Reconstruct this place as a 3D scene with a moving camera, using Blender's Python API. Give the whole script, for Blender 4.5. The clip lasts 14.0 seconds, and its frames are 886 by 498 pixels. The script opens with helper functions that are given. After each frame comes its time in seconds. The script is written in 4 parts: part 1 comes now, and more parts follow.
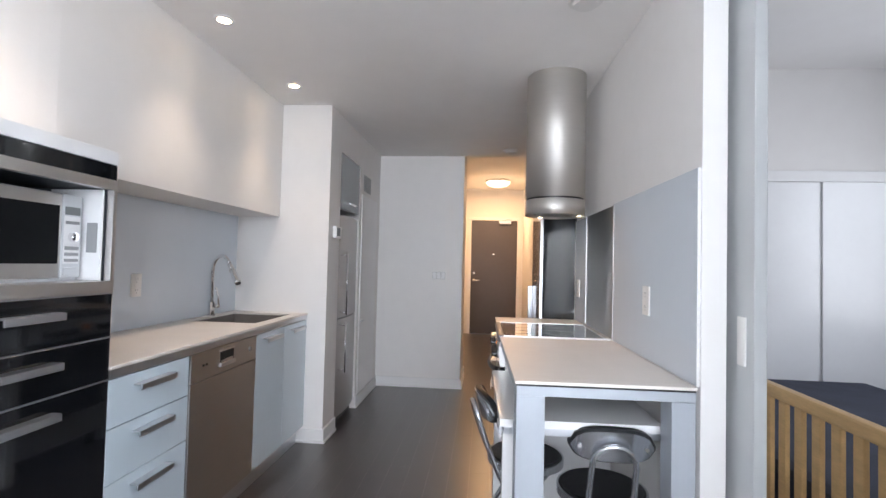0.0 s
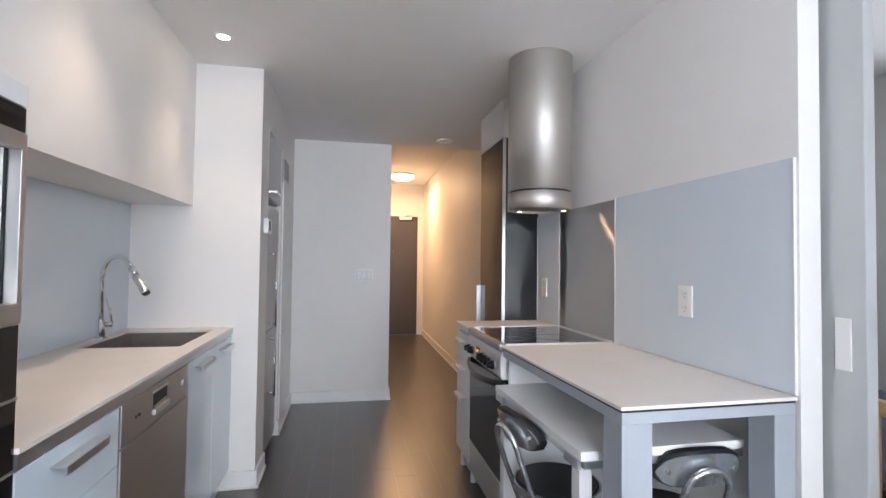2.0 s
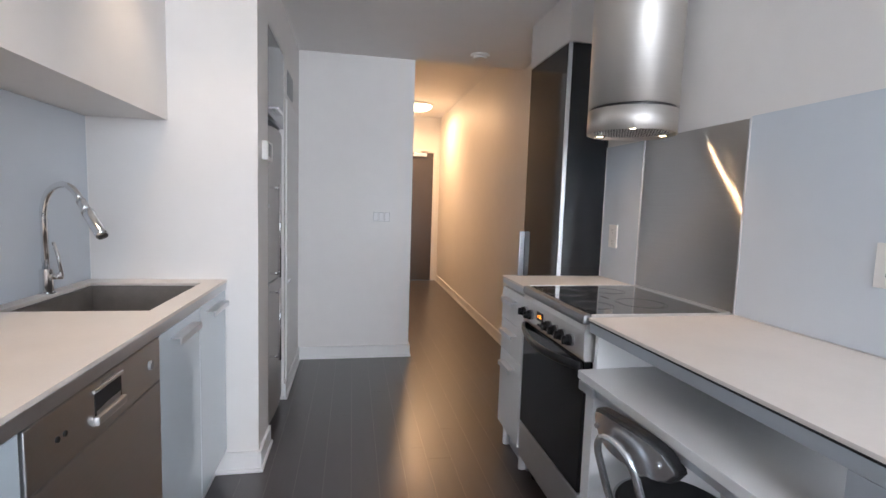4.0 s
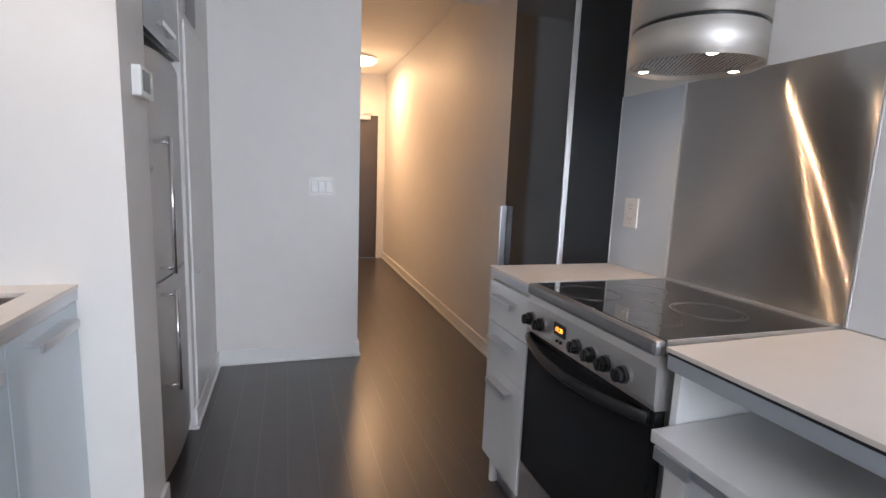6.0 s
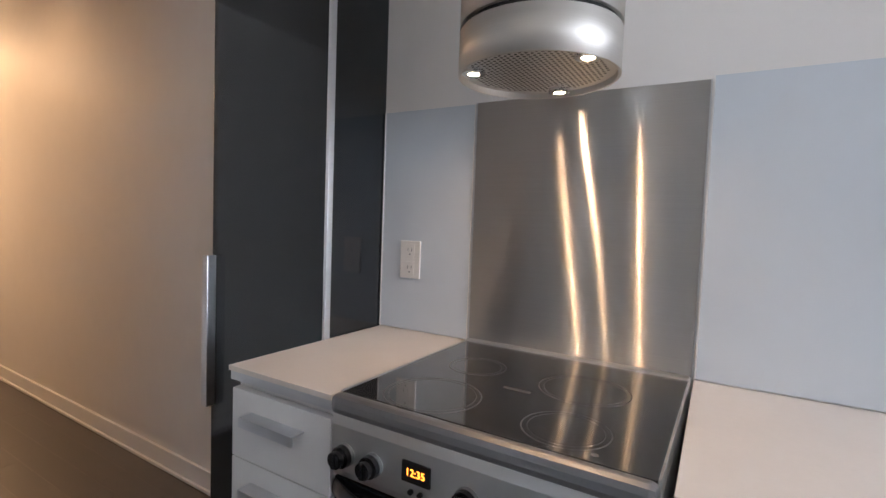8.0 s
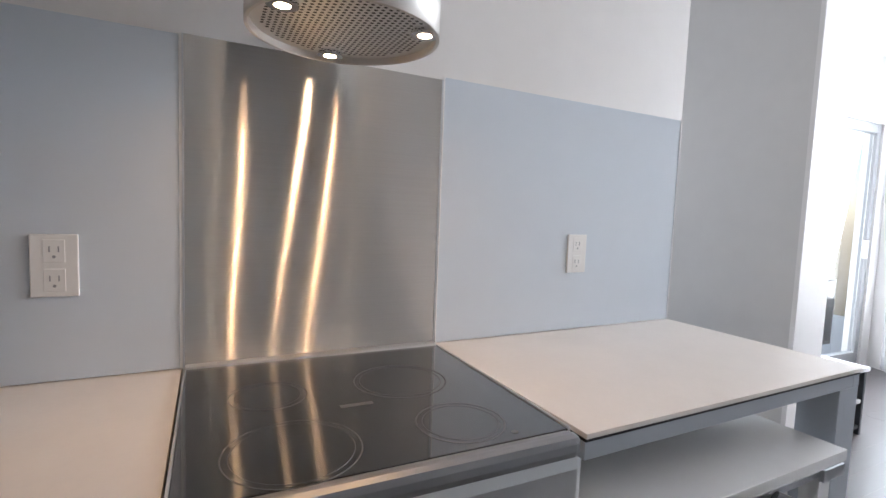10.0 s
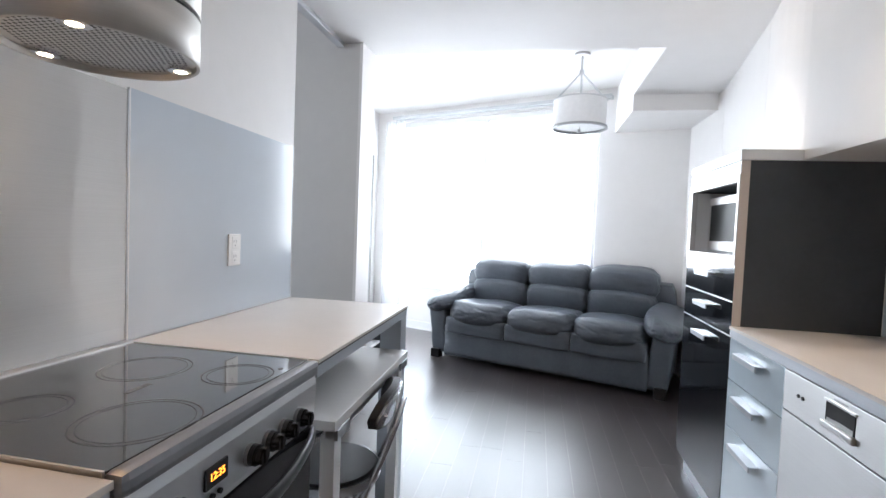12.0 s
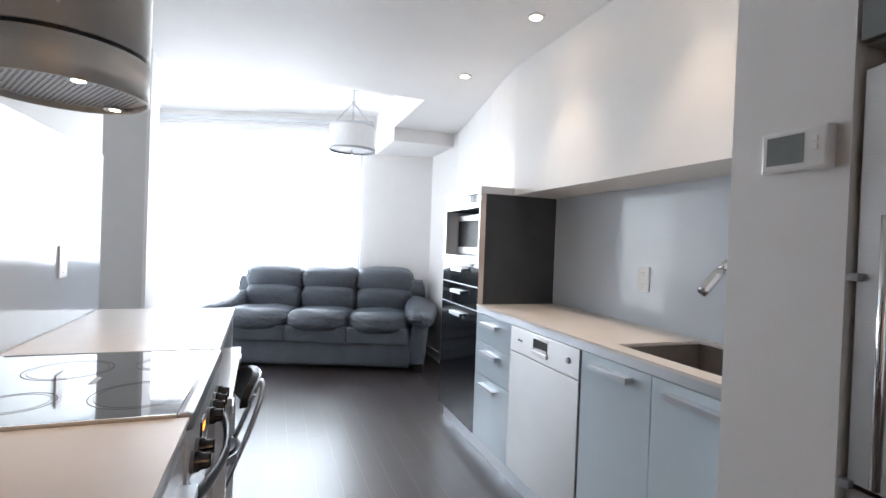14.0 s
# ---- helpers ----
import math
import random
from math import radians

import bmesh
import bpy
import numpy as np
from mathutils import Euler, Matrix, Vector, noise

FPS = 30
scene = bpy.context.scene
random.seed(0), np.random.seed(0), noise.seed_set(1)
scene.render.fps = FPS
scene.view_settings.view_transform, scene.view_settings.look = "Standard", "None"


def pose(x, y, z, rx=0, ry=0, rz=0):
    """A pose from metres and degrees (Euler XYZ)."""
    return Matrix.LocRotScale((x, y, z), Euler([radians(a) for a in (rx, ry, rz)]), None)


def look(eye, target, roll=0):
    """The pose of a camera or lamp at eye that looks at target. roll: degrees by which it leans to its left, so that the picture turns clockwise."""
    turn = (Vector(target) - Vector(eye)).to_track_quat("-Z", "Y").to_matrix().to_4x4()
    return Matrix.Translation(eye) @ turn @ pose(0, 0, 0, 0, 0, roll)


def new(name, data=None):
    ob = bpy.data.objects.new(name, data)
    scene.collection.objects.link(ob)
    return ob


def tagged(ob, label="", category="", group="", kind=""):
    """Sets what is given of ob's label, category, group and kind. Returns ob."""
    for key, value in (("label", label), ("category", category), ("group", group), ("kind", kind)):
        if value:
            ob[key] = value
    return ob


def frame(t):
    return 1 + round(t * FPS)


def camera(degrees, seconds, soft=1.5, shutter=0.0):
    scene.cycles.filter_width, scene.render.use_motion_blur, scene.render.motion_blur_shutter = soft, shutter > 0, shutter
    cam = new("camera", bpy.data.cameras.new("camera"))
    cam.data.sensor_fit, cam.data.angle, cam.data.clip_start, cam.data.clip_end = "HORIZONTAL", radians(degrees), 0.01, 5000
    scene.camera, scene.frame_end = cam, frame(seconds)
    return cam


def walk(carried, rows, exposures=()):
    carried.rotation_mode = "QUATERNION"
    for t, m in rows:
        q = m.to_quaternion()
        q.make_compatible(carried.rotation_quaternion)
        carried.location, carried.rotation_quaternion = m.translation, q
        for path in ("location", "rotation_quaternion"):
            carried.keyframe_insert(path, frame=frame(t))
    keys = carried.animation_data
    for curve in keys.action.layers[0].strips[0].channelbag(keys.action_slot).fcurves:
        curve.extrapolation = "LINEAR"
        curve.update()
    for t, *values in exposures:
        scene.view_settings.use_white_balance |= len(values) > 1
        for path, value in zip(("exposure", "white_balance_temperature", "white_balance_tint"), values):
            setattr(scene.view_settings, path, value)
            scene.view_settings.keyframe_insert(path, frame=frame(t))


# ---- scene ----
cam = camera(85.8, 14.0)
PATH = [
    (0, (0.07, 0.51, 1.292), (-0.104, 2.502, 1.353), 1.4),
    (0.5, (-0.099, 0.612, 1.295), (-0.141, 2.61, 1.356), 1.1),
    (1, (-0.26, 0.71, 1.298), (-0.184, 2.707, 1.355), 0.9),
    (1.5, (-0.422, 0.811, 1.298), (-0.188, 2.797, 1.355), 0.8),
    (2, (-0.543, 0.927, 1.297), (-0.156, 2.888, 1.354), 0.7),
    (2.5, (-0.64, 1.059, 1.304), (-0.148, 2.997, 1.35), 0.7),
    (3, (-0.676, 1.238, 1.301), (-0.177, 3.175, 1.317), 1.1),
    (3.5, (-0.663, 1.407, 1.296), (-0.237, 3.36, 1.224), 1.5),
    (3.7, (-0.642, 1.477, 1.29), (-0.268, 3.437, 1.165), 1.7),
    (5.8, (-0.614, 2.182, 1.253), (-0.104, 4.092, 0.949), 2.3),
    (6, (-0.613, 2.262, 1.255), (0.006, 4.141, 0.96), 2.3),
    (6.5, (-0.606, 2.42, 1.258), (0.311, 4.179, 0.999), 2.3),
    (7, (-0.592, 2.576, 1.261), (0.624, 4.149, 1.043), 2.3),
    (7.2, (-0.584, 2.669, 1.263), (0.749, 4.148, 1.079), 2.3),
    (9.3, (-0.433, 3.438, 1.270), (1.561, 3.321, 1.119), 2.0),
    (9.5, (-0.425, 3.502, 1.272), (1.536, 3.143, 1.111), 2.0),
    (10, (-0.417, 3.611, 1.276), (1.372, 2.73, 1.117), 2.2),
    (10.5, (-0.438, 3.756, 1.268), (1.088, 2.471, 1.128), 2.1),
    (11, (-0.448, 3.933, 1.275), (0.688, 2.292, 1.139), 2.6),
    (11.5, (-0.433, 4.06, 1.268), (0.305, 2.205, 1.158), 2.3),
    (12, (-0.381, 4.195, 1.269), (0.001, 2.234, 1.185), 2.3),
    (12.5, (-0.302, 4.339, 1.271), (-0.256, 2.341, 1.206), 2.2),
    (13, (-0.203, 4.462, 1.271), (-0.438, 2.477, 1.221), 2.0),
    (13.5, (-0.103, 4.591, 1.277), (-0.55, 2.642, 1.242), 2.1),
    (14, (0.016, 4.72, 1.279), (-0.662, 2.839, 1.257), 2.2),
]
walk(cam, [(t, look(e, g, r)) for t, e, g, r in PATH], exposures=[(0, 0.2, 6300, 13), (3.7, 0.28, 6250, 13), (7.2, 0.3, 6200, 13), (9.3, 0.42, 6350, 13), (10.5, 0.34, 6300, 13), (12.5, 0.24, 6200, 11), (14, 0.32, 6200, 11)])

# ---- world, lights, exposure ----
world = bpy.data.worlds.new("sky")
scene.world = world
world.use_nodes = True
wn = world.node_tree.nodes
sky = wn.new("ShaderNodeTexSky")
sky.sky_type = "NISHITA"
sky.sun_disc = False
sky.sun_elevation, sky.sun_rotation = radians(42), radians(205)
wn["Background"].inputs["Strength"].default_value = 0.12
world.node_tree.links.new(sky.outputs[0], wn["Background"].inputs["Color"])

RX, LX = 0.745, -1.735          # kitchen side walls
CZ, HZ, LZ = 2.42, 2.70, 2.74   # ceilings: kitchen, hall, living room
CT = 0.915                      # worktops
WA = -20.0                      # heading of the window wall


def wall_y(x):
    return -0.60 - 0.364 * (x + 1.73)


def lamp(name, kind, m, power, colour, **more):
    data = bpy.data.lights.new(name, kind)
    data.energy, data.color = power, colour
    if kind == "AREA":
        data.shape = "RECTANGLE"
        data.size, data.size_y = more["size"]
        data.spread = radians(more["spread"])
    if kind == "SPOT":
        data.spot_size, data.spot_blend, data.shadow_soft_size = radians(more["cone"]), 1.0, more["soft"]
    if kind == "POINT":
        data.shadow_soft_size = more["soft"]
    ob = new(name, data)
    ob.matrix_world = m
    return ob


sun = bpy.data.lights.new("sun", "SUN")
sun.energy, sun.angle, sun.color = 1.0, radians(12), (1.0, 0.97, 0.92)
new("sun", sun).matrix_world = look((0, -6, 6), (0.6, 0, 0))
wdir = Vector((math.cos(radians(WA)), math.sin(radians(WA)), 0))
win = Vector((-1.73, -0.60, 0))
# daylight standing in the window's opening
wout = Vector((-0.342, -0.940, 0))
DAY = (0.90, 0.94, 1.0)
lamp("window_daylight", "AREA", look(tuple(win + wdir * 2.13 + wout * 0.40 + Vector((0, 0, 1.75))), tuple(win + wdir * 2.13 - wout * 2 + Vector((0, 0, 1.35)))), 138, DAY, size=(3.3, 2.6), spread=140)
lamp("balcony_daylight", "AREA", look((2.0, -1.0, 1.15), (0.5, -1.0, 1.0)), 34, DAY, size=(1.6, 2.4), spread=150)
# lamp added to brighten the bedroom, at an assumed window out of view
lamp("bedroom_daylight", "AREA", look((3.62, 2.75, 1.6), (1.0, 2.75, 1.5)), 27, DAY, size=(1.5, 1.5), spread=170)
for sy in (1.706, 2.629, 3.462):
    lamp("downlight", "SPOT", look((-1.18, sy, 2.395), (-1.18, sy, 0)), 18, (1.0, 0.76, 0.54), cone=80, soft=0.05)
for hx, hy in ((0.622, 3.382), (0.409, 3.506), (0.409, 3.258)):
    lamp("hood_light", "SPOT", look((hx, hy, 1.584), (hx + 0.02, hy, 0)), 1.5, (1.0, 0.60, 0.30), cone=168, soft=0.004)
HALLC = (1.0, 0.57, 0.27)
lamp("hall_light", "AREA", look((0.27, 8.5, 2.575), (0.27, 8.5, 0)), 25, HALLC, size=(0.34, 0.34), spread=180)
lamp("hall_downlight", "SPOT", look((0.30, 6.5, 2.68), (0.36, 6.5, 0)), 9, HALLC, cone=150, soft=0.05)

# ---- materials ----


def mat(name, colour, rough=0.5, metal=0.0, vary=0.0, scale=6.0, bump=0.0, bscale=60.0, coat=0.0, stretch=(1, 1, 1), rvary=0.0, aniso=0.0, spec=0.5, per_object=0.0, coat_rough=0.03):
    m = bpy.data.materials.new(name)
    m.use_nodes = True
    nt = m.node_tree
    n, l = nt.nodes, nt.links
    b = n["Principled BSDF"]
    b.inputs["Base Color"].default_value = (*colour, 1)
    b.inputs["Roughness"].default_value = rough
    b.inputs["Metallic"].default_value = metal
    b.inputs["Coat Weight"].default_value = coat
    b.inputs["Coat Roughness"].default_value = coat_rough
    b.inputs["Specular IOR Level"].default_value = spec
    tc = n.new("ShaderNodeTexCoord")
    mp = n.new("ShaderNodeMapping")
    mp.inputs["Scale"].default_value = stretch
    l.new(tc.outputs["Object"], mp.inputs["Vector"])
    if vary or per_object:
        t1, t2 = n.new("ShaderNodeTexNoise"), n.new("ShaderNodeTexNoise")
        t1.inputs["Scale"].default_value, t2.inputs["Scale"].default_value = scale, scale * 9
        t1.inputs["Detail"].default_value, t2.inputs["Detail"].default_value = 5, 4
        mx = n.new("ShaderNodeMath")
        mx.operation = "MULTIPLY_ADD"
        mx.inputs[1].default_value = 0.45
        for t in (t1, t2):
            l.new(mp.outputs[0], t.inputs["Vector"])
        l.new(t2.outputs["Fac"], mx.inputs[0])
        l.new(t1.outputs["Fac"], mx.inputs[2])
        fac = mx.outputs[0]
        if per_object:
            oi = n.new("ShaderNodeObjectInfo")
            ma = n.new("ShaderNodeMath")
            ma.operation = "MULTIPLY_ADD"
            ma.inputs[1].default_value = per_object
            l.new(oi.outputs["Random"], ma.inputs[0])
            l.new(fac, ma.inputs[2])
            fac = ma.outputs[0]
        mr = n.new("ShaderNodeMapRange")
        mr.inputs["From Min"].default_value, mr.inputs["From Max"].default_value = 0.45, 1.0 + per_object
        mr.inputs["To Min"].default_value, mr.inputs["To Max"].default_value = 1 - vary, 1 + vary
        l.new(fac, mr.inputs["Value"])
        mc = n.new("ShaderNodeVectorMath")
        mc.operation = "SCALE"
        mc.inputs[0].default_value = colour
        l.new(mr.outputs[0], mc.inputs["Scale"])
        l.new(mc.outputs[0], b.inputs["Base Color"])
        if rvary:
            rr = n.new("ShaderNodeMapRange")
            rr.inputs["From Min"].default_value, rr.inputs["From Max"].default_value = 0.4, 1.0
            rr.inputs["To Min"].default_value, rr.inputs["To Max"].default_value = rough - rvary, rough + rvary
            l.new(fac, rr.inputs["Value"])
            l.new(rr.outputs[0], b.inputs["Roughness"])
    if bump:
        t3 = n.new("ShaderNodeTexNoise")
        t3.inputs["Scale"].default_value, t3.inputs["Detail"].default_value = bscale, 5
        l.new(mp.outputs[0], t3.inputs["Vector"])
        bp = n.new("ShaderNodeBump")
        bp.inputs["Strength"].default_value, bp.inputs["Distance"].default_value = bump, 0.01
        l.new(t3.outputs["Fac"], bp.inputs["Height"])
        l.new(bp.outputs[0], b.inputs["Normal"])
    if aniso:
        tg = n.new("ShaderNodeTangent")
        tg.direction_type, tg.axis = "RADIAL", "Z"
        b.inputs["Anisotropic"].default_value = aniso
        b.inputs["Anisotropic Rotation"].default_value = 0.25
        l.new(tg.outputs[0], b.inputs["Tangent"])
    return m


def brushed(name, colour, rough, stretch, warp=0.0, grain=0.0):
    """Metal whose gloss is drawn out upwards, as by a level grain."""
    m = bpy.data.materials.new(name)
    m.use_nodes = True
    n, l = m.node_tree.nodes, m.node_tree.links
    g = n.new("ShaderNodeBsdfAnisotropic")
    g.inputs["Roughness"].default_value, g.inputs["Anisotropy"].default_value = rough, stretch
    tc, tg = n.new("ShaderNodeTexCoord"), n.new("ShaderNodeTangent")
    tg.direction_type, tg.axis = "RADIAL", "Z"
    l.new(tg.outputs[0], g.inputs["Tangent"])
    mp, t1, t2 = n.new("ShaderNodeMapping"), n.new("ShaderNodeTexNoise"), n.new("ShaderNodeTexNoise")
    mp.inputs["Scale"].default_value = (1, 1, 260)
    t1.inputs["Scale"].default_value, t2.inputs["Scale"].default_value = 3.0, 2.2
    l.new(tc.outputs["Object"], mp.inputs["Vector"])
    l.new(mp.outputs[0], t1.inputs["Vector"])
    l.new(tc.outputs["Object"], t2.inputs["Vector"])
    ad = n.new("ShaderNodeMath")
    l.new(t1.outputs["Fac"], ad.inputs[0])
    l.new(t2.outputs["Fac"], ad.inputs[1])
    mr = n.new("ShaderNodeMapRange")
    mr.inputs["From Min"].default_value, mr.inputs["From Max"].default_value = 0.6, 1.4
    mr.inputs["To Min"].default_value, mr.inputs["To Max"].default_value = 0.94, 1.06
    l.new(ad.outputs[0], mr.inputs["Value"])
    sc = n.new("ShaderNodeVectorMath")
    sc.operation = "SCALE"
    sc.inputs[0].default_value = colour
    l.new(mr.outputs[0], sc.inputs["Scale"])
    l.new(sc.outputs[0], g.inputs["Color"])
    if warp:
        t3, bp = n.new("ShaderNodeTexNoise"), n.new("ShaderNodeBump")
        t3.inputs["Scale"].default_value, t3.inputs["Detail"].default_value = 2.4, 0
        l.new(tc.outputs["Object"], t3.inputs["Vector"])
        bp.inputs["Strength"].default_value, bp.inputs["Distance"].default_value = warp, 0.02
        l.new(t3.outputs["Fac"], bp.inputs["Height"])
        l.new(bp.outputs[0], g.inputs["Normal"])
        facing = bp.outputs[0]
    if grain:
        # level scratches: each tips the surface up or down by its own angle
        w, sx = n.new("ShaderNodeTexWhiteNoise"), n.new("ShaderNodeSeparateXYZ")
        w.noise_dimensions = "1D"
        l.new(tc.outputs["Object"], sx.inputs[0])
        l.new(sx.outputs["Z"], w.inputs["W"])
        u, au, pw = n.new("ShaderNodeMath"), n.new("ShaderNodeMath"), n.new("ShaderNodeMath")
        u.operation, au.operation, pw.operation = "MULTIPLY_ADD", "ABSOLUTE", "MULTIPLY"
        u.inputs[1].default_value, u.inputs[2].default_value = 2.0, -1.0
        l.new(w.outputs["Value"], u.inputs[0])
        l.new(u.outputs[0], au.inputs[0])
        l.new(u.outputs[0], pw.inputs[0])
        l.new(au.outputs[0], pw.inputs[1])
        cx, va, nm = n.new("ShaderNodeCombineXYZ"), n.new("ShaderNodeVectorMath"), n.new("ShaderNodeVectorMath")
        kz = n.new("ShaderNodeMath")
        kz.operation, kz.inputs[1].default_value = "MULTIPLY", grain
        l.new(pw.outputs[0], kz.inputs[0])
        l.new(kz.outputs[0], cx.inputs["Z"])
        nm.operation = "NORMALIZE"
        l.new(facing, va.inputs[0])
        l.new(cx.outputs[0], va.inputs[1])
        l.new(va.outputs[0], nm.inputs[0])
        l.new(nm.outputs[0], g.inputs["Normal"])
        # the flat land between the scratches
        g2, mx = n.new("ShaderNodeBsdfAnisotropic"), n.new("ShaderNodeMixShader")
        g2.inputs["Roughness"].default_value, g2.inputs["Anisotropy"].default_value = 0.36, 0.85
        mx.inputs["Fac"].default_value = 0.45
        l.new(tg.outputs[0], g2.inputs["Tangent"])
        l.new(sc.outputs[0], g2.inputs["Color"])
        l.new(facing, g2.inputs["Normal"])
        l.new(g.outputs[0], mx.inputs[1])
        l.new(g2.outputs[0], mx.inputs[2])
        l.new(mx.outputs[0], n["Material Output"].inputs["Surface"])
    else:
        l.new(g.outputs[0], n["Material Output"].inputs["Surface"])
    return m


def glow(name, colour, strength):
    m = bpy.data.materials.new(name)
    m.use_nodes = True
    b = m.node_tree.nodes["Principled BSDF"]
    b.inputs["Base Color"].default_value = (*colour, 1)
    b.inputs["Emission Color"].default_value = (*colour, 1)
    b.inputs["Emission Strength"].default_value = strength
    return m


def glass(name, colour=(0.95, 0.98, 0.97), rough=0.0):
    m = bpy.data.materials.new(name)
    m.use_nodes = True
    b = m.node_tree.nodes["Principled BSDF"]
    b.inputs["Base Color"].default_value = (*colour, 1)
    b.inputs["Transmission Weight"].default_value = 1
    b.inputs["Roughness"].default_value = rough
    b.inputs["IOR"].default_value = 1.45
    return m


def sheer(name):
    m = bpy.data.materials.new(name)
    m.use_nodes = True
    n, l = m.node_tree.nodes, m.node_tree.links
    out = n["Material Output"]
    tr, tl, mx = n.new("ShaderNodeBsdfTransparent"), n.new("ShaderNodeBsdfTranslucent"), n.new("ShaderNodeMixShader")
    tl.inputs["Color"].default_value = (0.9, 0.92, 0.95, 1)
    wv = n.new("ShaderNodeTexNoise")
    wv.inputs["Scale"].default_value = 300
    mr = n.new("ShaderNodeMapRange")
    mr.inputs["To Min"].default_value, mr.inputs["To Max"].default_value = 0.25, 0.6
    l.new(wv.outputs["Fac"], mr.inputs["Value"])
    l.new(mr.outputs[0], mx.inputs["Fac"])
    l.new(tr.outputs[0], mx.inputs[1])
    l.new(tl.outputs[0], mx.inputs[2])
    l.new(mx.outputs[0], out.inputs["Surface"])
    return m


WHITE = mat("white_wall_paint", (0.805, 0.79, 0.775), 0.55, vary=0.03, scale=1.2, bump=0.05, bscale=120)
CEIL = mat("white_ceiling_paint", (0.89, 0.875, 0.86), 0.7, vary=0.03, scale=0.8, bump=0.08, bscale=160)
TRIM = mat("white_satin_trim", (0.82, 0.82, 0.82), 0.35, vary=0.02, scale=4)
BEDWALL = mat("grey_beige_wall_paint", (0.66, 0.65, 0.63), 0.55, vary=0.04, scale=1.5, bump=0.05, bscale=120)
FLOORM = mat("dark_wood", (0.041, 0.033, 0.034), 0.35, vary=0.34, scale=2.5, bump=0.06, bscale=14, stretch=(9, 1, 9), rvary=0.04, per_object=0.22, coat=0.8, coat_rough=0.28)
# joint colour lightened beyond the planks for window light caught on their edges
GAP = mat("brown_joint", (0.14, 0.11, 0.097), 0.35, vary=0.2, scale=5, coat=0.8, coat_rough=0.28)
QUARTZ = mat("cream_white_worktop", (0.79, 0.735, 0.685), 0.38, vary=0.03, scale=8)
PALEBLUE = mat("pale_blue_lacquer", (0.63, 0.73, 0.80), 0.16, vary=0.02, scale=2, coat=0.4)
WHITELAC = mat("white_lacquer", (0.84, 0.845, 0.85), 0.26, vary=0.02, scale=3, coat=0.2)
BLACKGL = mat("black_gloss_lacquer", (0.008, 0.009, 0.011), 0.07, vary=0.3, scale=3, coat=0.5)
CHARCOAL = mat("charcoal_panel", (0.055, 0.062, 0.072), 0.32, vary=0.15, scale=5, bump=0.03, bscale=90)
SMOKED = mat("black_glass_front", (0.014, 0.016, 0.019), 0.08, vary=0.04, scale=2)
BLUEGLASS = mat("pale_blue_back_painted_glass", (0.62, 0.675, 0.735), 0.11, vary=0.02, scale=1.5, spec=0.45)
STEEL = mat("satin_steel", (0.72, 0.71, 0.70), 0.40, 1.0, vary=0.015, scale=4)
SPLASH = brushed("brushed_steel_sheet", (0.97, 0.95, 0.92), 0.18, 0.99, warp=0.45, grain=0.7)
HOODM = brushed("brushed_steel_tube", (0.68, 0.66, 0.63), 0.54, 0.25)
DWSTEEL = brushed("satin_steel_front", (0.56, 0.555, 0.55), 0.42, 0.35)
CHROME = mat("chrome", (0.82, 0.82, 0.83), 0.08, 1.0)
ALU = mat("satin_aluminium", (0.66, 0.68, 0.71), 0.36, 1.0, vary=0.04, scale=6, stretch=(1, 1, 20))
TUBE = mat("silver_painted_tube", (0.62, 0.64, 0.67), 0.26, 0.9, vary=0.05, scale=8)
SINKM = mat("taupe_sink_composite", (0.20, 0.18, 0.165), 0.4, vary=0.12, scale=20)
BLACKV = mat("black_vinyl", (0.012, 0.013, 0.015), 0.42, vary=0.3, scale=30, bump=0.25, bscale=220)
BLACKP = mat("black_plastic", (0.012, 0.012, 0.013), 0.3, vary=0.2, scale=20)
HOBGL = mat("black_ceramic_glass", (0.026, 0.027, 0.030), 0.06, vary=0.3, scale=6, coat=1.0, spec=0.7)
HOBRING = mat("grey_printed_ring", (0.14, 0.14, 0.145), 0.25, vary=0.1, scale=20)
LEATHER = mat("slate_grey_leather", (0.080, 0.094, 0.114), 0.34, vary=0.18, scale=5, bump=0.10, bscale=60, rvary=0.05)
PINE = mat("honey_pine", (0.62, 0.40, 0.18), 0.42, vary=0.2, scale=3, stretch=(6, 1, 6), bump=0.05, bscale=30)
NAVY = mat("navy_cotton", (0.028, 0.033, 0.055), 0.9, vary=0.25, scale=6, bump=0.3, bscale=60)
DOORM = mat("dark_grey_door_paint", (0.075, 0.068, 0.075), 0.42, vary=0.08, scale=2, bump=0.03, bscale=90)
PLASTIC = mat("white_plastic", (0.80, 0.79, 0.77), 0.3, vary=0.02, scale=10)
GREYP = mat("grey_plastic", (0.30, 0.31, 0.32), 0.35, vary=0.05, scale=10)
DARKSLOT = mat("dark_slot", (0.02, 0.02, 0.02), 0.6, vary=0.1, scale=20)
LCD = mat("grey_lcd", (0.20, 0.22, 0.22), 0.15, vary=0.05, scale=20)
VENTM = mat("grey_vent_metal", (0.35, 0.36, 0.37), 0.45, vary=0.05, scale=8)
CABGREY = mat("grey_gloss_front", (0.20, 0.215, 0.225), 0.2, vary=0.05, scale=3, coat=0.3)
SILVERP = mat("silver_plastic", (0.60, 0.62, 0.64), 0.35, vary=0.03, scale=10)
RIM = mat("dark_satin_steel", (0.30, 0.30, 0.31), 0.38, 0.7, vary=0.03, scale=6)
LEGS = mat("silver_painted_frame", (0.44, 0.475, 0.52), 0.42, 0.25, vary=0.03, scale=6)
